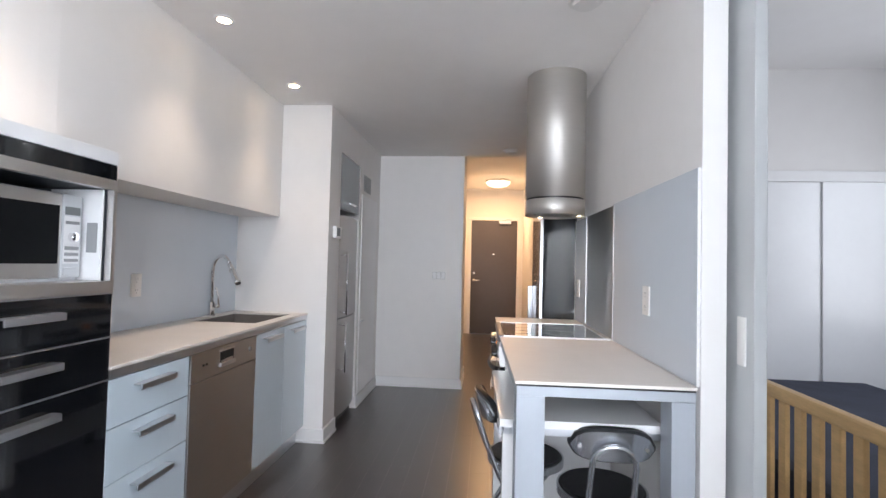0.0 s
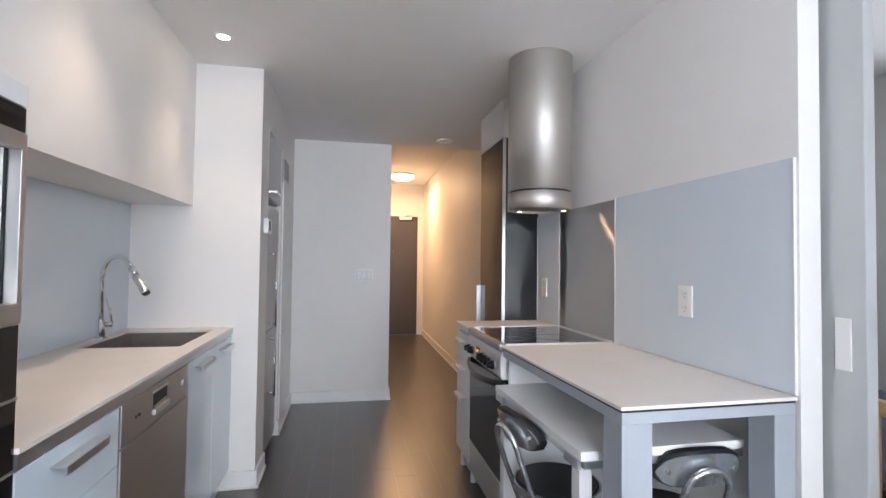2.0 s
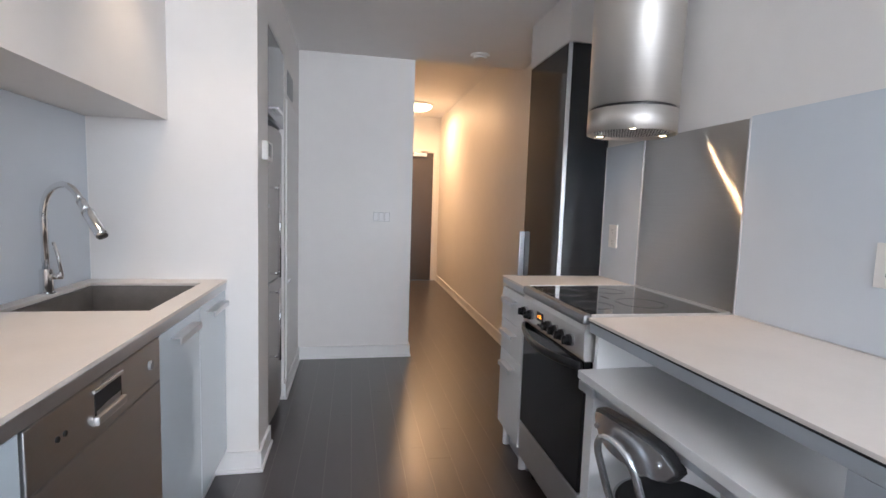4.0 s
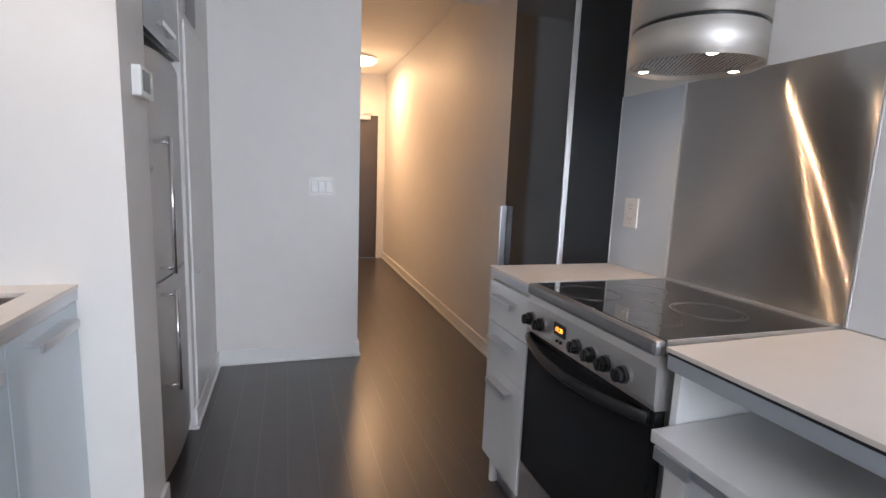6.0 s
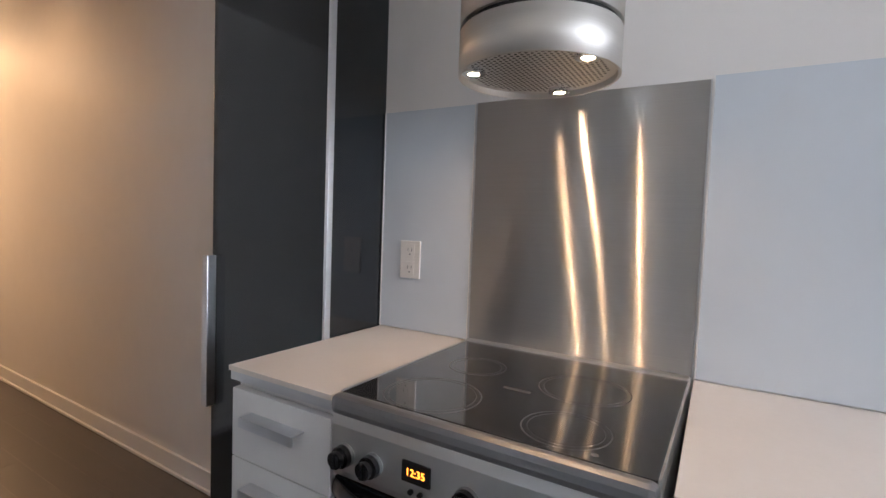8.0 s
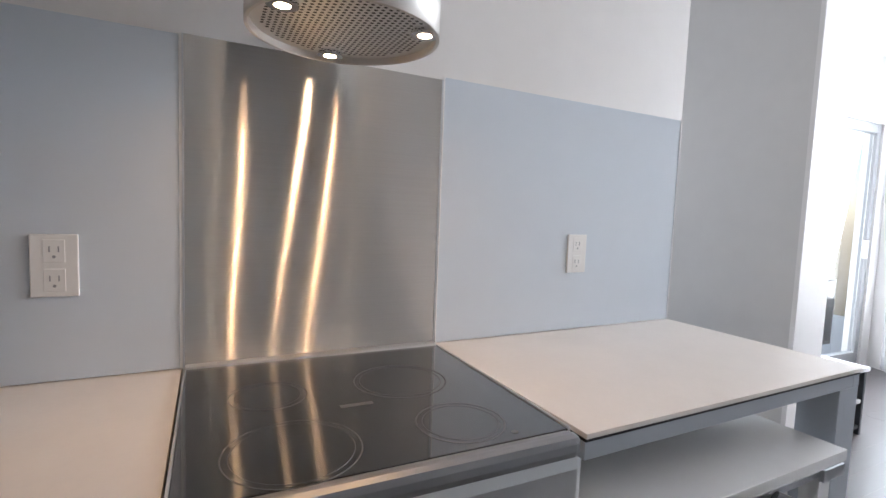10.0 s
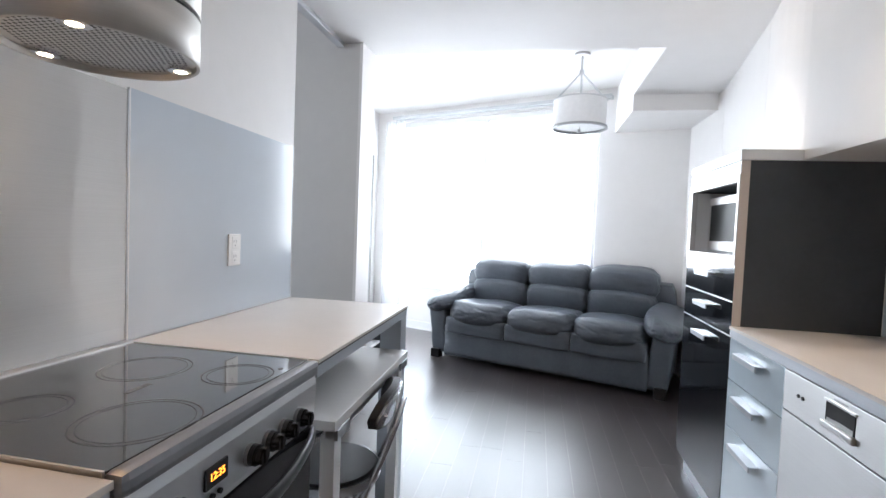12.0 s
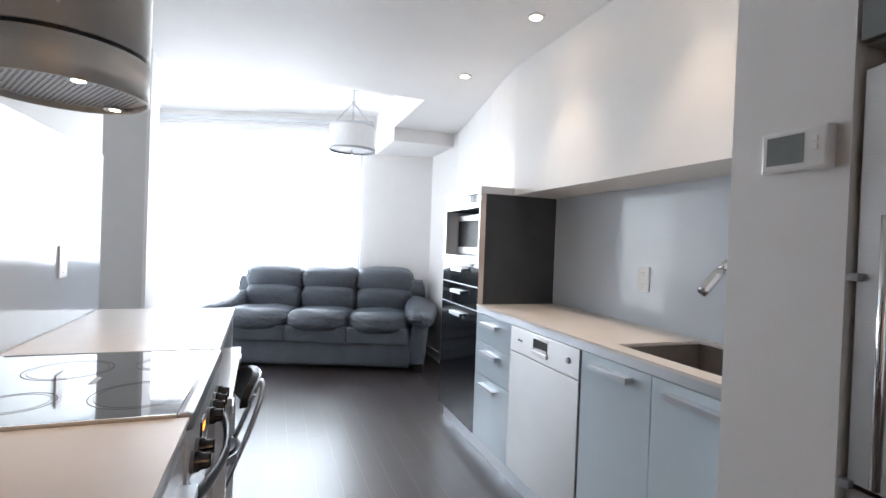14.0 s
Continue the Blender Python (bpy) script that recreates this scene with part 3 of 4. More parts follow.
def microwave():
    root = thing("microwave", pose(-1.3, 1.71, 1.2), "silver microwave set back in a steel-framed niche", "microwave")
    y0, y1 = 1.40, 2.034
    bm = B()
    for a in ((y0, y1, 1.1675, 1.206), (y0, y1, 1.513, 1.547), (y0, y0 + 0.04, 1.206, 1.513), (y1 - 0.016, y1, 1.206, 1.513)):
        box(bm, -1.211, -1.186, *a, bevel=0.0015)
    part("trim_frame", bm, STEEL, root)
    part("niche_lining", solid(-1.40, -1.212, 2.001, 2.008, 1.207, 1.512), WHITELAC, root, "white niche lining")
    part("niche_lining", solid(-1.40, -1.212, y0 + 0.031, y0 + 0.038, 1.207, 1.512), WHITELAC, root)
    part("niche_floor", solid(-1.285, -1.2115, y0 + 0.041, 1.998, 1.2002, 1.2058), STEEL, root)
    part("lining_vent", solid(-1.262, -1.225, 1.998, 2.0012, 1.30, 1.40, bevel=0.001), GREYP, root)
    part("body", solid(-1.55, -1.286, 1.442, 1.990, 1.2015, 1.488, bevel=0.004), SILVERP, root)
    door = part("door", solid(-1.2855, -1.272, 1.444, 1.912, 1.216, 1.484, bevel=0.003), STEEL, root)
    part("window", solid(-1.2725, -1.2695, 1.475, 1.902, 1.262, 1.446, bevel=0.001), MICROGL, door, "dark glass window")
    panel = part("control_panel", solid(-1.2855, -1.272, 1.915, 1.989, 1.216, 1.484, bevel=0.003), SILVERP, root)
    part("display", solid(-1.2725, -1.2705, 1.924, 1.980, 1.420, 1.446), LCD, panel)
    part("inlay", solid(-1.2723, -1.2712, 1.922, 1.982, 1.262, 1.415), WHITELAC, panel)
    part("knob", cyl(B(), (-1.262, 1.950, 1.349), 0.015, 0.020, "X", 24, bevel=0.003), CHROME, panel)
    for z, h in ((1.390, 0.010), (1.306, 0.012), (1.288, 0.010), (1.268, 0.010)):
        part("button", solid(-1.2715, -1.2690, 1.926, 1.978, z, z + h, bevel=0.001), GREYP, panel)
    part("open_button", solid(-1.2725, -1.2690, 1.924, 1.980, 1.224, 1.250, bevel=0.002), SILVERP, panel)


microwave()


def drawer_unit():
    root = thing("drawer_cabinet", pose(-1.46, 2.25, 0), "pale blue three-drawer base cabinet", "cabinet")
    part("carcass", solid(LX, -1.213, 2.037, 2.482, 0.112, 0.868), WHITELAC, root)
    for z0, z1 in ((0.700, 0.866), (0.510, 0.696), (0.115, 0.506)):
        d = part("drawer", solid(-1.212, -1.19, 2.038, 2.481, z0, z1, bevel=0.0015), PALEBLUE, root)
        bar_handle(2.155, 2.352, z1 - 0.048, d)


drawer_unit()


def dishwasher():
    root = thing("dishwasher", pose(-1.46, 2.78, 0), "built-in dishwasher with satin steel front", "dishwasher")
    part("tub", solid(LX, -1.216, 2.49, 3.082, 0.112, 0.866), GREYP, root)
    part("door", solid(-1.214, -1.186, 2.489, 3.083, 0.118, 0.735, bevel=0.003), DWSTEEL, root)
    panel = part("control_panel", solid(-1.214, -1.186, 2.489, 3.083, 0.739, 0.866, bevel=0.003), DWSTEEL, root)
    # flat dark plate on the panel: the pocket's inner shade put into colour
    part("handle_recess", solid(-1.1875, -1.1845, 2.718, 2.842, 0.776, 0.842, bevel=0.0012), DARKSLOT, panel)
    part("handle_lip", solid(-1.187, -1.174, 2.712, 2.848, 0.768, 0.788, bevel=0.004), STEEL, panel)
    # nearly flat steel patch for the pocket's lower half, where light falls
    bm = B()
    f = [bm.verts.new(p) for p in ((-1.1842, 2.724, 0.788), (-1.1842, 2.836, 0.788), (-1.1848, 2.836, 0.815), (-1.1848, 2.724, 0.806))]
    bm.faces.new(f)
    bmesh.ops.solidify(bm, geom=bm.faces[:], thickness=0.0004)
    part("pocket_slope", bm, STEEL, panel)
    part("name_bar", solid(-1.1865, -1.1855, 2.75, 2.81, 0.853, 0.857), GREYP, panel)
    part("handle_rim", solid(-1.187, -1.181, 2.712, 2.848, 0.841, 0.849, bevel=0.002), STEEL, panel)
    for y in (2.58, 2.605):
        part("indicator", cyl(B(), (-1.185, y, 0.805), 0.006, 0.005, "X", 12), DARKSLOT, panel)
    part("button", cyl(B(), (-1.183, 3.01, 0.805), 0.013, 0.008, "X", 20, bevel=0.001), GREYP, panel)


dishwasher()


def sink_unit():
    root = thing("sink_cabinet", pose(-1.46, 3.45, 0), "pale blue two-door cabinet under the sink", "cabinet")
    part("side_panel", solid(LX, -1.213, 3.09, 3.106, 0.112, 0.868), WHITELAC, root)
    part("side_panel", solid(LX, -1.213, 3.826, 3.842, 0.112, 0.868), WHITELAC, root)
    part("bottom_panel", solid(LX, -1.213, 3.106, 3.826, 0.112, 0.128), WHITELAC, root)
    for y0, y1 in ((3.092, 3.470), (3.474, 3.842)):
        d = part("door", solid(-1.212, -1.19, y0, y1, 0.115, 0.866, bevel=0.0015), PALEBLUE, root)
        c = (y0 + y1) / 2
        bar_handle(c - 0.105, c + 0.105, 0.825, d)


sink_unit()
part("plinth", solid(-1.26, -1.235, 2.021, 3.83, 0, 0.108, bevel=0.001), ALU, None)
tagged(bpy.data.objects["plinth.001"], "aluminium plinth strip under the base cabinets", "plinth")
SX0, SX1, SY0, SY1 = -1.685, -1.262, 3.215, 3.752


def west_worktop():
    root = thing("worktop", pose(-1.46, 2.9, 0.87), "cream-white worktop with aluminium edge band", "worktop")
    bm = B()
    for a in ((LX, -1.183, 2.0375, SY0), (LX, SX0, SY0, SY1), (SX1, -1.183, SY0, SY1), (LX, -1.183, SY1, 3.844)):
        box(bm, *a, CT - 0.012, CT)
    bmesh.ops.remove_doubles(bm, verts=bm.verts, dist=1e-4)
    part("slab", bm, QUARTZ, root)
    part("edge_band", solid(-1.215, -1.186, 2.0375, 3.844, 0.87, CT - 0.013), ALU, root, "aluminium edge band")


west_worktop()


def sink():
    root = thing("sink", pose(-1.48, 3.5, 0.9), "taupe rectangular undermount sink", "sink")
    t = 0.012
    bm = B()
    a, b, c, d, z = SX0 - 0.003, SX1 + 0.003, SY0 - 0.003, SY1 + 0.003, 0.72
    box(bm, a, b, c, d, z, z + t)
    box(bm, a, a + t, c, d, z + t, 0.901)
    box(bm, b - t, b, c, d, z + t, 0.901)
    box(bm, a + t, b - t, c, c + t, z + t, 0.901)
    box(bm, a + t, b - t, d - t, d, z + t, 0.901)
    part("basin", bm, SINKM, root)
    part("drain", cyl(B(), (-1.48, 3.5, z + t + 0.002), 0.045, 0.004, "Z", 32, bevel=0.001), CHROME, root)


sink()


def faucet():
    x, y = -1.712, 3.512
    root = thing("faucet", pose(x, y, CT), "chrome gooseneck pull-out faucet", "faucet")
    cs, sn = math.cos(radians(-25)), math.sin(radians(-25))

    def at(u, z):
        return (x + u * cs, y + u * sn, CT + z)

    part("flange", cyl(B(), (x, y, CT + 0.003), 0.027, 0.006, "Z", 28, bevel=0.002), CHROME, root)
    part("base", cyl(B(), (x, y, CT + 0.048), 0.021, 0.084, "Z", 28, bevel=0.003), CHROME, root, smooth=False)
    pts = [at(0, 0.09), at(0, 0.285)]
    for k in range(1, 11):
        q = math.pi * k / 12
        pts.append(at(0.092 - 0.092 * math.cos(q), 0.285 + 0.108 * math.sin(q)))
    part("neck", tube(B(), pts, 0.0115, 14), CHROME, root, smooth=True)
    e, f = Vector(pts[-1]), Vector(at(0.262, 0.222))
    part("spray_hose", tube(B(), [e, e.lerp(f, 0.30)], 0.015, 16), CHROME, root, smooth=True)
    part("spray_head", tube(B(), [e.lerp(f, 0.31), e.lerp(f, 0.5), e.lerp(f, 0.9), f], 0.020, 18), CHROME, root, smooth=True)
    part("spray_tip", tube(B(), [f, f + (f - e).normalized() * 0.006], 0.016, 16), BLACKP, root)
    lv = tube(B(), [(x + 0.015, y + 0.01, CT + 0.06), (x + 0.045, y + 0.015, CT + 0.062)], 0.012, 12)
    tube(lv, [(x + 0.042, y + 0.015, CT + 0.062), (x + 0.034, y + 0.014, CT + 0.13), (x + 0.020, y + 0.013, CT + 0.185)], 0.006, 10)
    part("lever", lv, CHROME, root, smooth=True)


faucet()


def outlet(x, y, z, side, label="white double wall outlet", w=0.075, h=0.12):
    """On a wall at x; side: the way it faces."""
    root = thing("wall_outlet", pose(x, y, z), label, "outlet", "outlets over the worktops")
    s = side
    part("plate", solid(x, x + s * 0.006, y - w / 2, y + w / 2, z - h / 2, z + h / 2, bevel=0.002), PLASTIC, root)
    for dz in (-0.028, 0.028):
        r = part("socket", solid(x + s * 0.005, x + s * 0.0068, y - 0.017, y + 0.017, z + dz - 0.022, z + dz + 0.022, bevel=0.001), PLASTIC, root)
        for dy in (-0.007, 0.007):
            part("slot", solid(x + s * 0.006, x + s * 0.0072, y + dy - 0.0012, y + dy + 0.0012, z + dz - 0.002, z + dz + 0.009), GREYP, r)
        part("ground_hole", cyl(B(), (x + s * 0.0068, y, z + dz - 0.011), 0.003, 0.0012, "X", 10), GREYP, r)
    return root


def splash(name, side_x, s, y0, y1, z0, z1, material, label, cat):
    root = thing(name, pose(side_x, (y0 + y1) / 2, z0), label, cat)
    part("panel", solid(side_x, side_x + s * 0.007, y0 + 0.0035, y1 - 0.0035, z0, z1, bevel=0.0008), material, root)
    for y in (y0, y1 - 0.003):
        part("edge_trim", solid(side_x, side_x + s * 0.009, y, y + 0.003, z0, z1), TRIM if material is BLUEGLASS else ALU, root)
    return root


splash("glass_backsplash", LX, 1, 2.038, 3.844, CT + 0.002, 1.600, BLUEGLASS, "pale blue-grey back-painted glass backsplash over the sink", "backsplash")
outlet(LX + 0.007, 2.838, 1.141, 1)

# ---- refrigerator column ----


def fridge():
    root = thing("refrigerator", pose(-1.35, 4.32, 0), "tall stainless steel bottom-freezer refrigerator in a recess", "refrigerator")
    y0, y1 = 4.118, 4.665
    part("body", solid(LX + 0.02, -1.10, y0, y1, 0.05, 1.655, bevel=0.003), GREYP, root)
    for n, z0, z1, h0, h1 in (("upper_door", 0.845, 1.66, 0.87, 1.36), ("lower_door", 0.075, 0.835, 0.42, 0.81)):
        bm = B()
        cols = []
        for k in range(13):
            y = y0 + (y1 - y0) * k / 12
            u = 2 * k / 12 - 1
            x = -1.045 - 0.018 * u * u
            top = z1 - (0.012 * u * u if n == "upper_door" else 0)
            cols.append([bm.verts.new(p) for p in ((-1.098, y, z0), (x, y, z0), (x, y, top), (-1.098, y, top))])
        for a, b in zip(cols, cols[1:]):
            for j in range(4):
                bm.faces.new((a[j], b[j], b[(j + 1) % 4], a[(j + 1) % 4]))
        bm.faces.new(cols[0]), bm.faces.new(cols[-1][::-1])
        d = part(n, bm, DWSTEEL, root)
        hb = tube(B(), [(-1.005, y0 + 0.075, h0), (-1.005, y0 + 0.075, h1)], 0.0085, 12)
        for z in (h0 + 0.02, h1 - 0.02):
            tube(hb, [(-1.055, y0 + 0.075, z), (-1.005, y0 + 0.075, z)], 0.006, 8)
        part("handle", hb, CHROME, d, "slim steel bar handle", smooth=True)
    part("grille", solid(-1.10, -1.09, y0, y1, 0.005, 0.07), BLACKP, root)
    for z in (0.842, 1.245):
        part("hinge", solid(-1.062, -1.045, y0 - 0.008, y0 + 0.012, z - 0.008, z + 0.008, bevel=0.002), GREYP, root)


fridge()


def top_cabinet():
    root = thing("overhead_cabinet", pose(-1.35, 4.32, 1.7), "grey gloss cabinet over the refrigerator", "cabinet")
    part("carcass", solid(LX + 0.02, -1.075, 4.11, 4.67, 1.70, 2.14), GREYP, root)
    d = part("door", solid(-1.074, -1.052, 4.112, 4.668, 1.705, 2.137, bevel=0.002), CABGREY, root)
    part("handle", solid(-1.053, -1.025, 4.28, 4.48, 1.75, 1.768, bevel=0.003), CHROME, d)


top_cabinet()


def tall_door():
    root = tagged(thing("door_3", pose(-1.05, 5.05, 0), "flush white cupboard door with slim edge pull", "door"), kind="structure")
    part("door_leaf", solid(-1.05, -1.040, 4.74, 5.32, 0.11, 1.90, bevel=0.002), TRIM, root)
    part("handle", solid(-1.041, -1.028, 4.76, 4.86, 0.745, 0.755, bevel=0.001), ALU, root)


def wall_vent():
    root = thing("wall_vent", pose(-1.05, 4.92, 2.02), "small grey louvred wall vent", "vent")
    part("frame", solid(-1.05, -1.044, 4.79, 5.05, 1.94, 2.09, bevel=0.002), VENTM, root)
    for k in range(8):
        part("slat", solid(-1.046, -1.041, 4.805, 5.035, 1.952 + k * 0.0165, 1.963 + k * 0.0165), GREYP, root)


def thermostat():
    root = thing("thermostat", pose(-1.05, 4.0, 1.52), "white wall thermostat with grey display", "thermostat")
    part("case", solid(-1.05, -1.022, 3.942, 4.080, 1.462, 1.552, bevel=0.006), PLASTIC, root)
    part("display", solid(-1.0225, -1.0205, 3.956, 4.034, 1.478, 1.540, bevel=0.0006), LCD, root)
    for k in range(2):
        part("button", solid(-1.0225, -1.0195, 4.050, 4.062, 1.500 + k * 0.018, 1.512 + k * 0.018, bevel=0.001), PLASTIC, root)


tall_door(), wall_vent(), thermostat()


def light_switch():
    root = thing("light_switch", pose(-0.40, 5.48, 1.166), "white three-gang wall switch plate", "switch")
    part("plate", solid(-0.483, -0.32, 5.474, 5.48, 1.107, 1.225, bevel=0.002), PLASTIC, root)
    for k in range(3):
        # grey rim painted in for the shaded gap round each rocker
        part("rocker_frame", solid(-0.467 + k * 0.046, -0.428 + k * 0.046, 5.4725, 5.4745, 1.130, 1.202), GREYP, root)
        part("rocker", solid(-0.465 + k * 0.046, -0.43 + k * 0.046, 5.469, 5.475, 1.132, 1.20, bevel=0.002), TRIM, root)


light_switch()

# ---- kitchen, east side ----
turned(splash("glass_backsplash", RX, -1, 2.114, 3.058, CT + 0.002, 1.625, BLUEGLASS, "pale blue back-painted glass backsplash over the table", "backsplash"))
turned(splash("glass_backsplash", RX, -1, 3.664, 3.993, CT + 0.002, 1.615, BLUEGLASS, "pale blue back-painted glass backsplash beside the stove", "backsplash"))
turned(splash("steel_backsplash", RX, -1, 3.060, 3.662, CT + 0.004, 1.618, SPLASH, "brushed stainless steel sheet behind the stove", "backsplash"))
turned(outlet(RX - 0.007, 2.569, 1.158, -1))
turned(outlet(RX - 0.007, 3.876, 1.144, -1))


def small_cabinet():
    root = thing("drawer_cabinet", pose(0.45, 3.82, 0), "narrow white three-drawer base cabinet beside the stove", "cabinet")
    part("carcass", solid(0.186, RX - 0.008, 3.668, 3.985, 0.12, 0.878), WHITELAC, root)
    for z0, z1 in ((0.70, 0.862), (0.53, 0.697), (0.125, 0.527)):
        d = part("drawer", solid(0.164, 0.185, 3.669, 3.984, z0, z1, bevel=0.0015), WHITELAC, root)
        bar_handle(3.745, 3.915, z1 - 0.055, d, x=0.164, side=-1)
    part("plinth", solid(0.22, 0.24, 3.668, 3.985, 0, 0.118), ALU, root)
    for y in (3.70, 3.95):
        part("foot", cyl(B(), (0.205, y, 0.06), 0.018, 0.118, "Z", 14), WHITELAC, root)


small_cabinet()


def side_worktop():
    root = thing("worktop", pose(0.45, 3.82, 0.88), "cream-white worktop beside the stove", "worktop")
    part("slab", solid(0.158, RX - 0.008, 3.664, 3.992, CT - 0.012, CT, bevel=0.001), QUARTZ, root)
    part("edge_band", solid(0.163, RX - 0.01, 3.666, 3.99, 0.881, CT - 0.013), ALU, root)


side_worktop()


def stove():
    root = thing("stove", pose(0.45, 3.36, 0), "freestanding electric stove with black glass hob", "stove")
    y0, y1 = 3.064, 3.660
    part("body", solid(0.20, RX - 0.012, y0, y1, 0.09, 0.888), STEEL, root)
    hob = part("hob", solid(0.182, RX - 0.04, y0 + 0.004, y1 - 0.004, 0.889, 0.919, bevel=0.002), HOBGL, root, "black ceramic glass hob")
    part("back_rim", solid(RX - 0.04, RX - 0.012, y0 + 0.002, y1 - 0.002, 0.889, 0.924, bevel=0.003), STEEL, root)
    part("front_rim", solid(0.150, 0.184, y0, y1, 0.882, 0.9205, bevel=0.013), RIM, root, "dark satin front rim", smooth=False)
    for y in (y0, y1 - 0.004):
        part("side_rim", solid(0.182, RX - 0.04, y, y + 0.0038, 0.889, 0.921), STEEL, root)
    for cx, cy, r in ((0.276, 3.500, 0.098), (0.492, 3.252, 0.094), (0.500, 3.512, 0.068), (0.272, 3.226, 0.075)):
        part("cooking_zone", ring(B(), (cx, cy), r, r + 0.0022, 0.9188, 0.9194), HOBRING, hob)
        part("cooking_zone", ring(B(), (cx, cy), r - 0.010, r - 0.0088, 0.9188, 0.9194), HOBRING, hob)
    part("hob_mark", solid(0.396, 0.409, 3.340, 3.400, 0.9188, 0.9194), HOBRING, hob)
    part("heat_mark", cyl(B(), (0.205, 3.160, 0.9192), 0.006, 0.0008, "Z", 14), HOBRING, hob)
    bm = B()
    pr = [(0.200, 0.755), (0.166, 0.755), (0.160, 0.77), (0.158, 0.86), (0.164, 0.885), (0.200, 0.885)]
    a = [bm.verts.new((x, y0, z)) for x, z in pr]
    b = [bm.verts.new((x, y1, z)) for x, z in pr]
    bm.faces.new(a), bm.faces.new(b[::-1])
    for k in range(len(pr)):
        bm.faces.new((a[k], b[k], b[(k + 1) % len(pr)], a[(k + 1) % len(pr)]))
    panel = part("control_panel", bm, STEEL, root)
    for y in (3.622, 3.553, 3.352, 3.288, 3.226, 3.158):
        kb = cyl(B(), (0.148, y, 0.806), 0.021, 0.022, "X", 24, bevel=0.003)
        cyl(kb, (0.131, y, 0.806), 0.0165, 0.016, "X", 24, bevel=0.002)
        box(kb, 0.120, 0.132, y - 0.0035, y + 0.0035, 0.792, 0.822, bevel=0.001)
        knob = part("knob", kb, KNOBM, panel, "dark chrome control knob")
        part("collar", cyl(B(), (0.155, y, 0.806), 0.0225, 0.008, "X", 24), RIM, knob)
    dsp = part("display", solid(0.1545, 0.1605, 3.425, 3.485, 0.800, 0.838, bevel=0.001), BLACKP, panel)
    fnt = bpy.data.curves.new("digits", "FONT")
    fnt.body, fnt.size, fnt.align_x, fnt.align_y, fnt.extrude = "12:35", 0.019, "CENTER", "CENTER", 0.0003
    tx = new("digits_text", fnt)
    bpy.context.view_layer.update()
    me = bpy.data.meshes.new_from_object(tx.evaluated_get(bpy.context.evaluated_depsgraph_get()))
    bpy.data.objects.remove(tx)
    me.materials.clear()
    me.materials.append(LED)
    dg = new("digits", me)
    dg.matrix_world = Matrix.Translation((0.1538, 3.455, 0.819)) @ pose(0, 0, 0, 90, 0, -90)
    dg.parent = dsp
    dg.matrix_parent_inverse = dsp.matrix_world.inverted()
    for y in (3.445, 3.465):
        part("button", cyl(B(), (0.156, y, 0.783), 0.005, 0.006, "X", 12), BLACKP, panel)
    door = part("oven_door", solid(0.166, 0.199, y0 + 0.002, y1 - 0.002, 0.272, 0.750, bevel=0.004), SMOKED, root, "black glass oven door")
    pts = []
    for k in range(17):
        u = k / 16
        s = math.sin(math.pi * u)
        pts.append((0.158 - 0.048 * s ** 0.8, y0 + 0.012 + (y1 - y0 - 0.024) * u, 0.738 - 0.012 * s))
    bm = B()
    rows = []
    for px, py, pz in pts:
        rows.append([bm.verts.new((px + 0.009 * math.cos(q), py, pz - 0.004 + 0.017 * math.sin(q))) for q in (math.tau * k / 12 for k in range(12))])
    for u0, u1 in zip(rows, rows[1:]):
        for k in range(12):
            bm.faces.new((u0[k], u0[(k + 1) % 12], u1[(k + 1) % 12], u1[k]))
    bm.faces.new(rows[0]), bm.faces.new(rows[-1][::-1])
    part("oven_handle", bm, BLACKP, door, "bowed dark oven handle", smooth=True)
    part("warming_drawer", solid(0.166, 0.199, y0 + 0.002, y1 - 0.002, 0.10, 0.266, bevel=0.004), STEEL, root)
    for x in (0.24, 0.68):
        for y in (y0 + 0.05, y1 - 0.05):
            part("foot", cyl(B(), (x, y, 0.045), 0.02, 0.09, "Z", 14), BLACKP, root)


stove()


